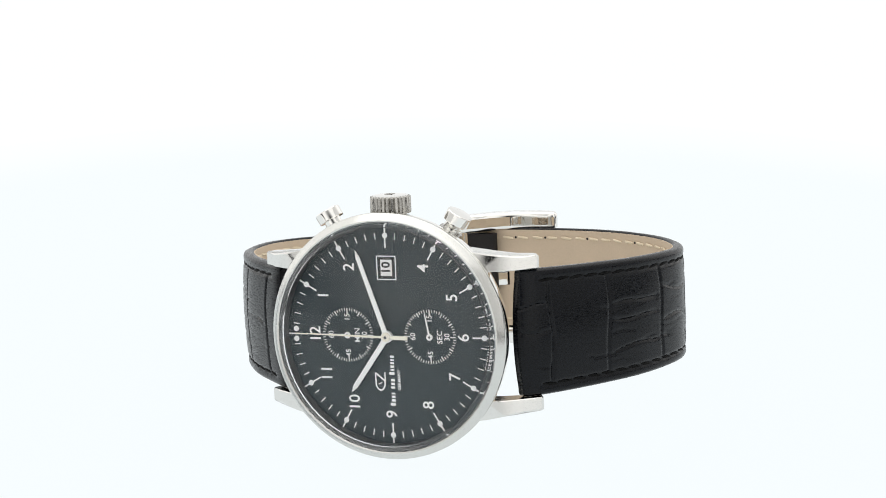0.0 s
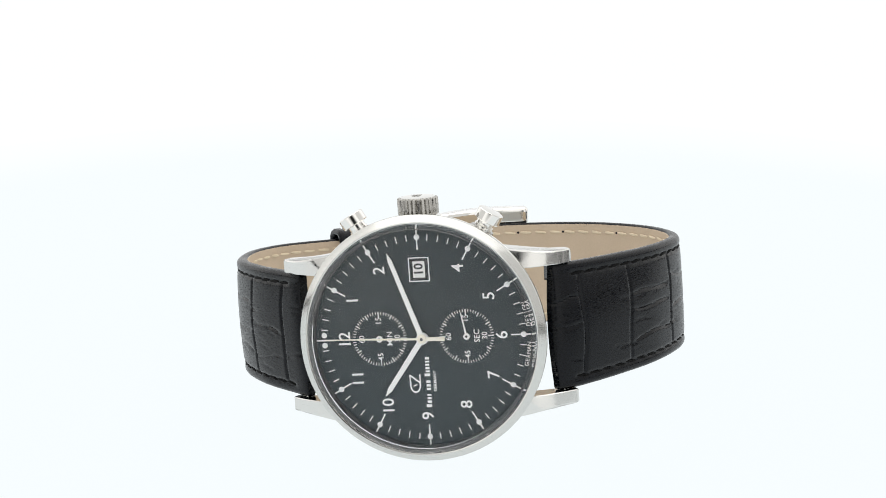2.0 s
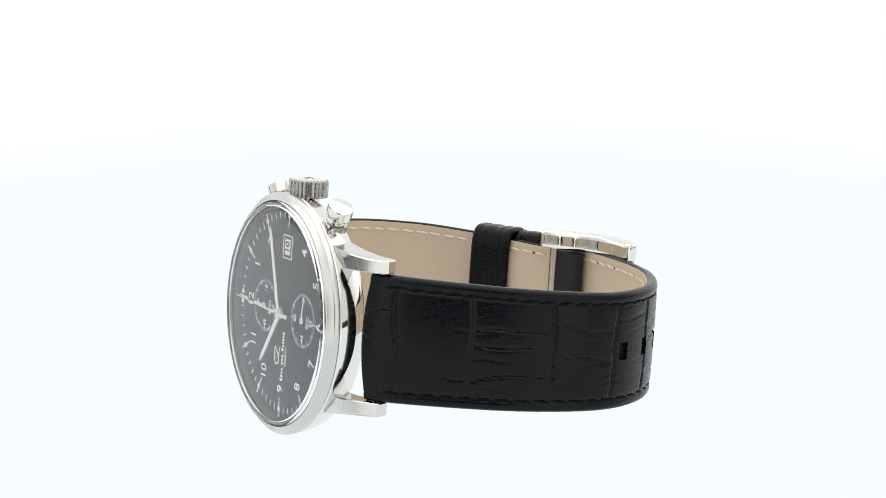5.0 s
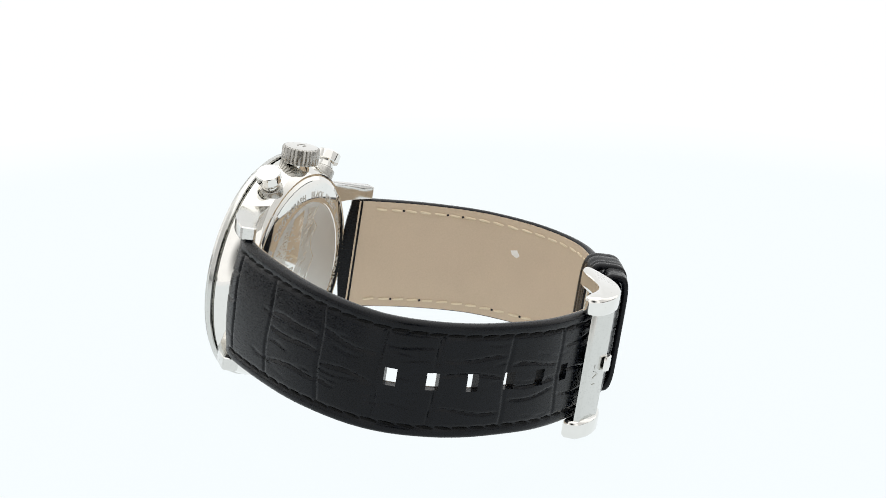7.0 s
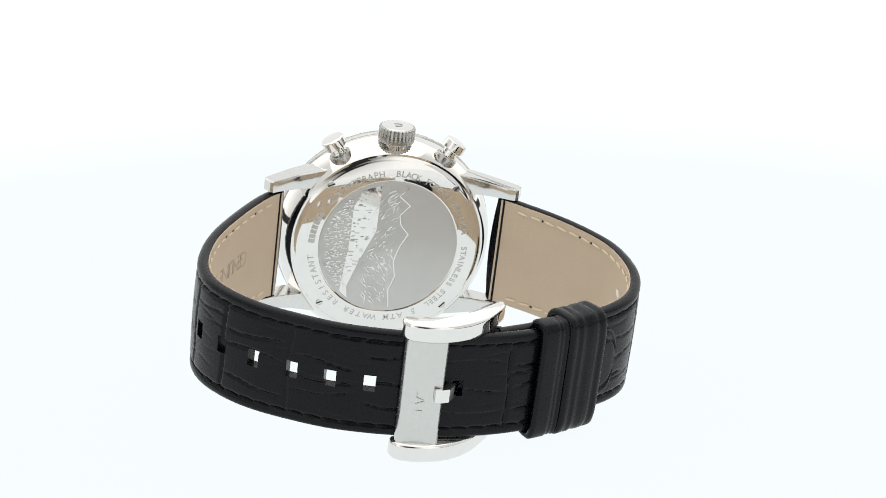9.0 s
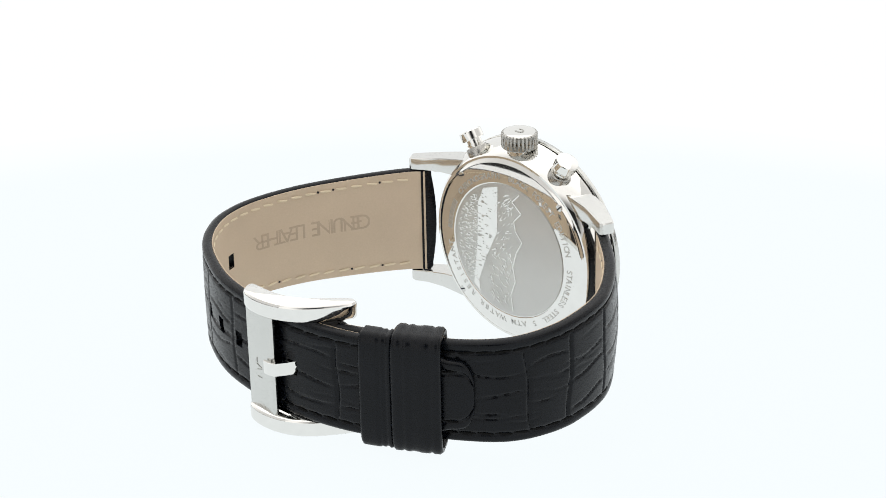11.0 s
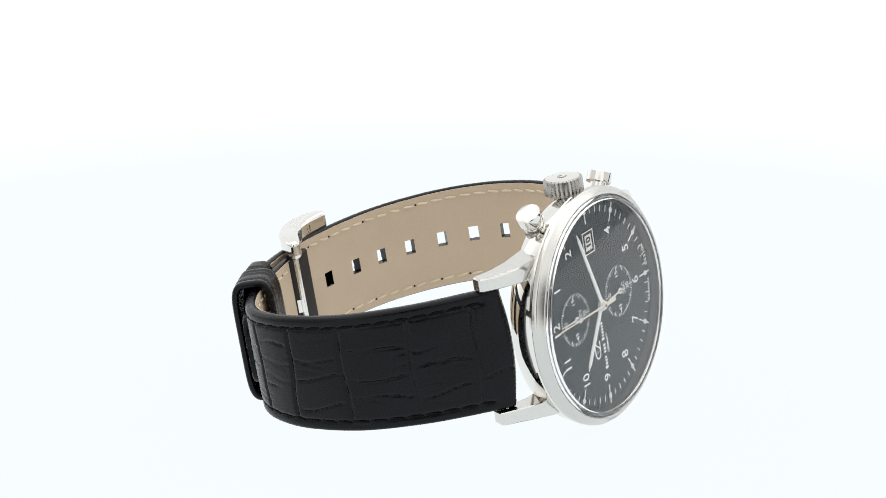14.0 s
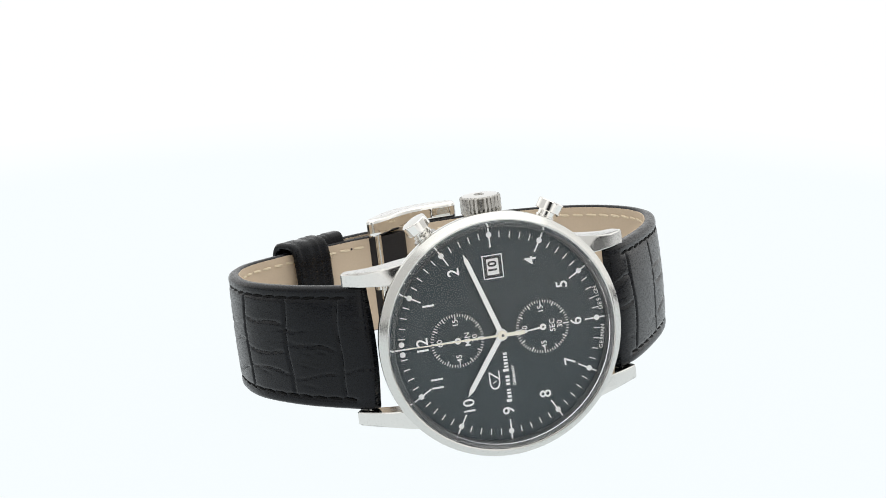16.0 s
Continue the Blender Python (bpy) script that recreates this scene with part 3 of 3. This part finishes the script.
class Band:
    """A strap along a line: outer skin relief, thickness, width and centre along its length."""

    def __init__(self, points, width, thick, centre, out, seed):
        self.s, self.x, self.z, self.tx, self.tz = curve(points)
        self.width, self.thick, self.centre, self.out = width, thick, centre, out
        rnd = random.Random(seed)
        self.cross, s = [], 7.5
        while s < self.s[-1]:
            self.cross.append((s, rnd.uniform(-0.07, 0.07), rnd.uniform(0.2, 0.36), rnd.uniform(0, 6)))
            s += rnd.uniform(8.5, 15.0)
        self.long = []
        ends = [0.0] + [c[0] for c in self.cross] + [self.s[-1]]
        for a, b in zip(ends, ends[1:]):
            for base in (-0.5, 0.02, 0.52):
                if rnd.random() < 0.78:
                    self.long.append((a, b, base * 8 + rnd.uniform(-1.6, 1.6), rnd.uniform(-1.3, 1.3), rnd.uniform(0.16, 0.32), rnd.uniform(0, 6)))
        self.fold = [(rnd.uniform(0, self.s[-1]), rnd.uniform(-7, 7), rnd.uniform(1.6, 4.8), rnd.uniform(0.06, 0.16)) for _ in range(60)]

    def val(self, table, s):
        return float(np.interp(s, [a for a, _ in table], [b for _, b in table]))

    def place(self, s, v, h):
        """Point at arc s, across v, height h over the outer skin."""
        x, z = float(np.interp(s, self.s, self.x)), float(np.interp(s, self.s, self.z))
        tx, tz = float(np.interp(s, self.s, self.tx)), float(np.interp(s, self.s, self.tz))
        nx, nz = (-tz, tx) if self.out > 0 else (tz, -tx)
        return (x + nx * h, v + self.val(self.centre, s), z + nz * h)

    def frame_at(self, s, v, h):
        """Pose with x along the strap, y across and z outwards."""
        p = self.place(s, v, h)
        tx, tz = float(np.interp(s, self.s, self.tx)), float(np.interp(s, self.s, self.tz))
        out = Vector((-tz, 0, tx) if self.out > 0 else (tz, 0, -tx))
        t = Vector((tx, 0, tz))
        y = out.cross(t)
        return Matrix(((t.x, y.x, out.x, p[0] * MM), (t.y, y.y, out.y, p[1] * MM), (t.z, y.z, out.z, p[2] * MM), (0, 0, 0, 1)))

    def relief(self, s, v, w):
        d = 0.0
        edge = w - 1.9
        inner = max(0.0, min(1.0, (edge - abs(v)) / 0.8))
        for c, slant, depth, ph in self.cross:
            g = s - c - slant * v - 0.22 * math.sin(v * 0.5 + ph)
            if abs(g) < 1.5:
                d -= depth * math.exp(-(g / 0.30) ** 2)
        for a, b, base, slope, depth, ph in self.long:
            if a < s < b:
                k = (s - a) / (b - a)
                g = v - base - slope * k - 0.4 * math.sin(k * 5 + ph)
                if abs(g) < 1.2:
                    d -= depth * math.exp(-(g / 0.22) ** 2) * min(1, 6 * k, 6 * (1 - k))
        for a, b, ln, depth in self.fold:
            if abs(s - a) < ln and abs(v - b) < 1.0:
                d -= depth * math.exp(-((v - b - 0.25 * math.sin(s * 0.7 + a)) / 0.2) ** 2) * (1 - ((s - a) / ln) ** 2)
        d *= inner
        d -= (0.24 + 0.1 * math.cos(math.pi * (s - 7.2) / 3.15) ** 2) * math.exp(-((abs(v) - edge) / 0.36) ** 2) * min(1.0, max(0.0, s - 5.0))
        return d


def build_strap(watch, name, band, label, holes, end_round, stitch_to, lining_to):
    """Leather band with relief, holes through it, lining and stitching."""
    qs = sorted({round(q, 4) for q in list(np.linspace(-1, 1, 79)) if not 0.13 < abs(q) < 0.17} | {-0.15, 0.15})
    nq = len(qs)
    verts, faces = [], []
    n = len(band.s)
    last = band.s[-1]

    def half(s):
        w = band.val(band.width, s)
        if end_round and last - s < 9.0:
            k = 1 - (last - s) / 9.0
            w *= (1 - 0.3 * math.sin(math.pi / 2 * min(1, 1.7 * k))) * math.sqrt(max(0.02, 1 - (k ** 9) * 0.75))
        return w
    for i, s in enumerate(band.s):
        w, th = half(s), band.val(band.thick, s)
        pad = band.val([(0, 0.9), (25, 0.45), (45, 0.12), (90, 0.05)], s)
        for q in qs:
            v = q * w
            hump = pad * (1 - min(1, abs(q) / 0.86) ** 2) - pad
            e = max(0.0, (abs(q) * w - (w - 0.9)) / 0.9)
            h = hump - 0.8 * (1 - math.sqrt(max(0, 1 - e * e)))
            verts.append(band.place(s, v, h + band.relief(s, v, w)))
    base = len(verts)
    for i, s in enumerate(band.s):
        w, th = half(s), band.val(band.thick, s)
        pad = band.val([(0, 0.9), (25, 0.45), (45, 0.12), (90, 0.05)], s)
        for q in qs:
            e = max(0.0, (abs(q) * w - (w - 0.5)) / 0.5)
            verts.append(band.place(s, q * w, -th - pad + 0.45 * (1 - math.sqrt(max(0, 1 - e * e)))))

    def cut(i, j):
        s = (band.s[i] + band.s[i + 1]) / 2
        return abs((qs[j] + qs[j + 1]) / 2) < 0.15 and any(abs(s - h) < 1.15 for h in holes)
    for i in range(n - 1):
        for j in range(nq - 1):
            a, b, c, d = i * nq + j, i * nq + j + 1, (i + 1) * nq + j + 1, (i + 1) * nq + j
            if not cut(i, j):
                faces.append((a, b, c, d))
                faces.append((base + d, base + c, base + b, base + a))
                # Walls of a neighbouring hole.
                for (i2, j2, e1, e2) in ((i + 1, j, c, d), (i - 1, j, a, b), (i, j + 1, b, c), (i, j - 1, d, a)):
                    if 0 <= i2 < n - 1 and 0 <= j2 < nq - 1 and cut(i2, j2):
                        faces.append((e2, e1, base + e1, base + e2))
        a, d = i * nq, (i + 1) * nq
        faces.append((a, d, base + d, base + a))
        a, d = i * nq + nq - 1, (i + 1) * nq + nq - 1
        faces.append((d, a, base + a, base + d))
    for j in range(nq - 1):
        faces.append((j + 1, j, base + j, base + j + 1))
        a = (n - 1) * nq + j
        faces.append((a, a + 1, base + a + 1, base + a))
    strap = raw(name, verts, faces, M_LEATHER, watch, label, at=STAND, angle=50)

    # Lining sheet on the inner side.
    verts, faces = [], []
    idx = [i for i, s in enumerate(band.s) if lining_to[0] <= s <= lining_to[1]]
    for lift in (0.10, -0.25):
        for i in idx:
            s = band.s[i]
            w, th = half(s) - 0.28, band.val(band.thick, s)
            pad = band.val([(0, 0.9), (25, 0.45), (45, 0.12), (90, 0.05)], s)
            for q in qs:
                verts.append(band.place(s, q * w, -th - pad - lift))
    m, off = len(idx), len(idx) * nq
    for k in range(m - 1):
        for j in range(nq - 1):
            if cut(idx[k], j):
                continue
            a, b, c, d = k * nq + j, k * nq + j + 1, (k + 1) * nq + j + 1, (k + 1) * nq + j
            faces.append((d, c, b, a))
            faces.append((off + a, off + b, off + c, off + d))
        for j in (0, nq - 1):
            a, d = k * nq + j, (k + 1) * nq + j
            faces.append((a, d, off + d, off + a) if j == 0 else (d, a, off + a, off + d))
    for k in (0, m - 1):
        for j in range(nq - 1):
            a, b = k * nq + j, k * nq + j + 1
            faces.append((a, b, off + b, off + a))
    raw("lining", verts, faces, M_LINING, strap, "smooth tan leather lining", angle=50)

    # Stitches.
    def thread(length, r):
        bm = bmesh.new()
        prof = [(-0.5, 0.35), (-0.42, 0.8), (0, 1.0), (0.42, 0.8), (0.5, 0.35)]
        rings = [[bm.verts.new((a * length, b * r * math.cos(t), b * r * 0.8 * math.sin(t))) for t in [math.pi * 2 * k / 6 for k in range(6)]] for a, b in prof]
        for p, q in zip(rings, rings[1:]):
            for k in range(6):
                bm.faces.new((p[k], p[(k + 1) % 6], q[(k + 1) % 6], q[k]))
        bm.faces.new(rings[0][::-1])
        bm.faces.new(rings[-1])
        bmesh.ops.recalc_face_normals(bm, faces=bm.faces)
        me = bpy.data.meshes.new("stitch")
        bm.transform(Matrix.Scale(MM, 4))
        bm.to_mesh(me)
        bm.free()
        return me
    outer_me, inner_me = thread(2.95, 0.23), thread(2.15, 0.25)
    hole_me = lathe_mesh("needle_hole", [(0, 0.03), (0.2, 0.03), (0.24, 0.0), (0.24, -0.1)], 10)
    rnd = random.Random(8)
    s = stitch_to[0]
    while s < stitch_to[1]:
        w, th = half(s), band.val(band.thick, s)
        pad = band.val([(0, 0.9), (25, 0.45), (45, 0.12), (90, 0.05)], s)
        for sv in (1, -1):
            tilt = pose(0, 0, 0, 0, 0, 6 * sv + rnd.uniform(-3, 3))
            hump = pad * (1 - min(1, (w - 1.9) / w / 0.86) ** 2) - pad
            part_of("stitch", outer_me, M_THREAD, strap, at=band.frame_at(s, sv * (w - 1.9), hump - 0.24) @ tilt)
            if lining_to[0] + 1 < s < lining_to[1] - 1:
                part_of("lining_stitch", inner_me, M_CREAM, strap, at=band.frame_at(s + 0.8, sv * (w - 1.75), -th - pad - 0.2) @ tilt)
                if rnd.random() < 0.3:
                    part_of("needle_hole", hole_me, M_EDGE, strap, at=band.frame_at(s + 0.8 + 1.55, sv * (w - 1.75), -th - pad - 0.1) @ pose(0, 0, 0, 180, 0, 0))
        s += 3.15
    return strap


LONG = [(20.4, -4.6), (22.4, -4.1), (26.4, -7.7), (32.2, -16.3), (37.4, -26.2), (40.1, -36.3), (39.6, -43.9), (36.5, -50.3), (31.8, -55.5), (25.7, -59.6), (19.3, -62.7), (12.5, -64.5),
        (5.5, -65.4), (-1.5, -65.6), (-8.5, -64.8), (-15.5, -62.9), (-22, -59.9), (-27.9, -56.6), (-31.3, -54.3), (-32.6, -53.2)]
SHORT = [(-20.4, -4.6), (-22.4, -4.1), (-26.2, -7.5), (-33.2, -15.2), (-38.8, -25.0), (-40.3, -35.0), (-39.0, -42.9), (-35.7, -49.0), (-29.5, -54.0), (-22, -57.6), (-14.5, -60.5), (-9.0, -62.3)]


def build_straps(watch):
    long = Band(LONG, [(0, 10.78), (6, 10.72), (20, 10.45), (45, 9.95), (75, 9.75), (130, 9.45)], [(0, 2.2), (30, 2.0), (60, 1.9), (130, 1.8)], [(0, 0.0), (25, -0.3), (45, -0.4), (70, -0.1), (130, -0.25)], 1, 3)
    # Arc of each hole from its place along the line.
    holes = []
    for hx, hz in ((39.5, -44), (36.4, -50.3), (31.7, -55.4), (25.6, -59.5), (19.5, -62.6), (13.0, -64.4), (5.5, -65.4), (-1.6, -65.6)):
        holes.append(float(long.s[int(np.argmin(np.hypot(long.x - hx, long.z - hz)))]))
    ls = build_strap(watch, "long_strap", long, "black crocodile-embossed leather strap end with punched holes", holes, True, (7.2, long.s[-1] - 3), (1.6, long.s[-1] - 4))
    short = Band(SHORT, [(0, 10.78), (6, 10.74), (20, 10.55), (40, 10.25), (60, 9.6), (90, 9.1)], [(0, 2.2), (30, 2.0), (90, 1.9)], [(0, 0.0), (30, 0.08), (70, -0.2)], -1, 11)
    ss = build_strap(watch, "short_strap", short, "black crocodile-embossed leather strap end holding the buckle", [], False, (7.2, short.s[-1] - 1.0), (1.6, short.s[-1] - 0.6))
    # Stamped words on the lining, reading towards the lug.
    for i, ch in enumerate("GENUINE LEATHER"):
        if ch == " ":
            continue
        s = 16.3 + 1.62 * i
        th = long.val(long.thick, s) + long.val([(0, 0.9), (25, 0.45), (45, 0.12), (90, 0.05)], s)
        lettering("stamped_letter", ch, 3.2, M_DARKLINE, ls, long.frame_at(s, 1.2, -th - 0.115) @ pose(0, 0, 0, 180, 0, 0), depth=0.05)
    # Scuff on the lining of the short end.
    s = float(short.s[int(np.argmin(np.hypot(short.x + 39.3, short.z + 33.5)))])
    th = short.val(short.thick, s) + short.val([(0, 0.9), (25, 0.45), (45, 0.12), (90, 0.05)], s)
    part("scuff", slab([(-1.0, -0.5), (0.3, -0.8), (1.0, 0.2), (0.5, 0.75), (-0.6, 0.3)], 0, 0.04), M_SCUFF, ss, "small bare scuff", at=short.frame_at(s, 3.5, -th - 0.15), smooth=False)
    s = float(short.s[-1]) - 5.0
    th = short.val(short.thick, s) + 0.1
    part("slit", slab([(-0.25, 9.0), (0.3, 9.0), (0.25, 7.4), (-0.5, 5.6), (-0.6, 4.9), (-0.75, 5.7), (-0.1, 7.4)], 0, 0.05), M_EDGE, ss, "dark slit in the lining", at=short.frame_at(s, 0, -th - 0.16), smooth=False)
    # Turned end of the short strap round the buckle bar, with its slit.
    fold = [(-8.9 + 1.35 * math.cos(a), -60.9 + 1.35 * math.sin(a)) for a in [radians(80 + 180 * i / 10) for i in range(11)]]
    fold += [(-3.4 + 1.15 * math.cos(a), -61.9 + 1.15 * math.sin(a)) for a in [radians(260 + 180 * i / 10) for i in range(11)]]
    bm = slab(fold, -9.3, 8.7, 0.0)
    bm.transform(Matrix(((1, 0, 0, 0), (0, 0, 1, 0), (0, 1, 0, 0), (0, 0, 0, 1))))
    part("strap_fold", bm, M_EDGE, ss, "turned leather end round the buckle bar")
    return long, short


def build_keeper(watch, band, s0, width, label, seed, grow, deep):
    """Leather loop round both strap ends."""
    rnd = random.Random(seed)
    grooves = [rnd.uniform(-3.2, 3.2) for _ in range(4)]
    lo, hi, hw = -deep, 1.55 + grow, 11.0 + grow
    nu, nv, t = 18, 96, 1.15
    verts, faces = [], []

    def loop(off, k):
        out = []
        cy, cz = 0.0, (lo + hi) / 2
        a, b = hw + off, (hi - lo) / 2 + off
        for i in range(nv):
            th = 2 * math.pi * i / nv
            c, s = math.cos(th), math.sin(th)
            out.append((cy + a * math.copysign(abs(c) ** 0.32, c), cz + b * math.copysign(abs(s) ** 0.55, s)))
        return out
    rows = []
    for i in range(nu + 1):
        k = -1 + 2 * i / nu
        s = s0 + k * width / 2
        e = max(0.0, (abs(k) * width / 2 - (width / 2 - 0.5)) / 0.5)
        d = 0.0
        for g in grooves:
            d -= 0.22 * math.exp(-((k * width / 2 - g) / 0.25) ** 2)
        top = [band.place(s, y, z) for y, z in loop(-0.35 * (1 - math.sqrt(max(0, 1 - e * e))) + d, k)]
        rows.append(top)
    for i in range(nu, -1, -1):
        k = -1 + 2 * i / nu
        rows.append([band.place(s0 + k * width / 2, y, z) for y, z in loop(-t + (0.25 if i in (0, nu) else 0), k)])
    for r in rows:
        verts += r
    nr = len(rows)
    for i in range(nr):
        for j in range(nv):
            a, b = i * nv + j, i * nv + (j + 1) % nv
            c, d = ((i + 1) % nr) * nv + (j + 1) % nv, ((i + 1) % nr) * nv + j
            faces.append((a, b, c, d))
    raw("keeper", verts, faces, M_LEATHER, watch, label, at=STAND, angle=60)


def build_buckle(watch):
    c = -0.3
    root = part("buckle", slab([(11.3, -64.0), (10.9, -64.9), (4.4, -65.7), (4.0, -65.2), (4.3, -64.5), (10.6, -63.7)], -10.0, 10.0, 0.12, 2), M_BRUSH, watch, "polished steel pin buckle",
                at=STAND @ Matrix(((1, 0, 0, -3.0 * MM), (0, 0, 1, c * MM), (0, 1, 0, -2.1 * MM), (0, 0, 0, 1))))
    arm = [(11.9, -63.0), (11.6, -64.4), (10.4, -65.5), (7.5, -66.2), (4.0, -66.0), (0.5, -64.8), (-2.5, -62.6), (-5.3, -59.3), (-7.0, -56.8), (-7.0, -55.6), (-5.7, -55.3),
           (-3.3, -57.0), (-0.4, -59.6), (2.6, -61.4), (6.0, -62.2), (9.5, -62.2), (11.3, -62.2)]
    fine = []
    for i in range(len(arm)):
        a, b, c_, d = [Vector(arm[(i + k) % len(arm)]) for k in (-1, 0, 1, 2)]
        for t in (0.0, 0.33, 0.67):
            q = 0.5 * ((2 * b) + (c_ - a) * t + (2 * a - 5 * b + 4 * c_ - d) * t * t + (3 * b - a - 3 * c_ + d) * t ** 3)
            fine.append((q.x, q.y))
    arm = fine
    turn = sum(a[0] * b[1] - b[0] * a[1] for a, b in zip(arm, arm[1:] + arm[:1]))
    arm_turn = -1.0 if turn > 0 else 1.0
    for sv in (1, -1):
        y0, y1 = (9.5, 12.8) if sv > 0 else (-12.72, -9.5)
        cx, cz = sum(p[0] for p in arm) / len(arm), sum(p[1] for p in arm) / len(arm)
        bm = bmesh.new()
        rings = []
        for k in range(9):
            # Rounded over towards both flanks.
            f = k / 8
            e = max(0.0, abs(f - 0.5) - 0.28) / 0.22
            inset = 0.38 * (1 - math.sqrt(max(0.0, 1 - e * e)))
            ring = []
            for i, (x, z) in enumerate(arm):
                px, pz = arm[i - 1]
                qx, qz = arm[(i + 1) % len(arm)]
                l = math.hypot(qx - px, qz - pz)
                ring.append(bm.verts.new((x + (qz - pz) / l * inset * arm_turn, z - (qx - px) / l * inset * arm_turn, y0 + (y1 - y0) * f)))
            rings.append(ring)
        for p, q in zip(rings, rings[1:]):
            for i in range(len(arm)):
                bm.faces.new((p[i], p[(i + 1) % len(arm)], q[(i + 1) % len(arm)], q[i]))
        bm.faces.new(rings[0][::-1])
        bm.faces.new(rings[-1])
        part("buckle_arm", bm, M_STEEL, root, angle=85)
    part("buckle_bar", rod((-5.0, -57.6, -9.6), (-5.0, -57.6, 9.6), 0.7), M_STEEL, root)
    # Tongue from the bar through the hole to the frame.
    pts = [(-6.0, -57.4), (-5.4, -59.2), (-3.6, -60.8), (0.7, -62.4), (2.0, -64.6), (3.2, -66.2), (4.4, -66.5), (5.6, -66.4), (5.8, -65.8), (4.8, -65.8), (3.9, -65.0), (3.0, -63.2), (2.0, -61.4), (-2.6, -59.4), (-4.2, -58.4), (-4.4, -57.4)]
    part("tongue", slab(pts, -1.25, 1.25, 0.18, 2), M_STEEL, root, "steel buckle tongue")
    part("tongue_loop", rod((-5.2, -58.9, -1.25), (-5.2, -58.9, 1.25), 1.85, 24), M_STEEL, root)
    # Faint engraved strokes on the frame.
    for i, pl in enumerate(([(-0.5, 0.6), (-0.35, 0.6), (0.1, -0.6), (-0.05, -0.6)], [(0.1, -0.6), (0.2, -0.6), (0.7, 0.6), (0.55, 0.6)], [(0.8, 0.5), (1.6, 0.5), (1.6, 0.4), (0.8, 0.4)], [(-1.5, 0.5), (-1.4, 0.5), (-1.4, -0.5), (-1.5, -0.5)])):
        at = Matrix(((0.99, 0, 0.13, 7.9 * MM), (0.13, 0, -0.99, -65.33 * MM), (0, 1, 0, -1.5 * MM), (0, 0, 0, 1)))
        part("engraved_stroke", slab([(b * 1.2, a * 1.2) for a, b in pl], 0, 0.04), M_ENGRAVE, root, at=at, smooth=False)


def build_watch():
    watch = new("wristwatch")
    tagged(watch, "steel chronograph wristwatch, grey dial, black leather strap, standing sideways", "wristwatch")
    build_case(watch)
    build_case_back(watch)
    build_dial(watch)
    second = build_hands(watch)
    build_crown(watch)
    build_pusher(watch, 58.8, "polished round steel pusher")
    build_pusher(watch, 119.8, "polished round steel pusher")
    long, short = build_straps(watch)
    sk = [float(long.s[int(np.argmin(np.hypot(long.x - x, long.z - z)))]) for x, z in ((-18.3, -61.8), (-24.5, -58.4))]
    build_keeper(watch, long, sk[0], 5.8, "narrow black leather strap keeper", 5, 0.0, 3.6)
    build_keeper(watch, long, sk[1], 8.6, "broad black leather strap keeper", 9, 0.35, 5.9)
    build_buckle(watch)
    return watch, second


build_studio()
turntable = build_turntable()
wristwatch, second_hand = build_watch()


def turn_at(t):
    """Smooth turn between the times of TURN."""
    ts, a = [r[0] for r in TURN], [r[1] for r in TURN]
    k = min(max(sum(1 for q in ts if q <= t) - 1, 0), len(ts) - 2)
    slope = [(a[i + 1] - a[i]) / (ts[i + 1] - ts[i]) for i in range(len(ts) - 1)]

    def m(i):
        if i == 0:
            return slope[0]
        if i == len(ts) - 1:
            return slope[-1]
        h0, h1 = ts[i] - ts[i - 1], ts[i + 1] - ts[i]
        return (slope[i - 1] * h1 + slope[i] * h0) / (h0 + h1)
    h = ts[k + 1] - ts[k]
    x = (t - ts[k]) / h
    return ((2 * x ** 3 - 3 * x ** 2 + 1) * a[k] + (x ** 3 - 2 * x ** 2 + x) * h * m(k)
            + (3 * x ** 2 - 2 * x ** 3) * a[k + 1] + (x ** 3 - x ** 2) * h * m(k + 1))


def motions():
    rows = [(i / 10, pose(0, 0, 0, 0, 0, turn_at(i / 10))) for i in range(161)]
    walk(wristwatch, rows)
    walk(turntable, rows)
    hand = [(0.0, 79.4), (4.2, 79.4), (6.0, 135.0), (8.0, 200.0), (10.0, 265.0), (12.0, 328.0), (13.2, 355.0), (16.0, 355.0)]
    walk(second_hand, [(t, hand_at(*SECOND_AT, a)) for t, a in hand])


motions()
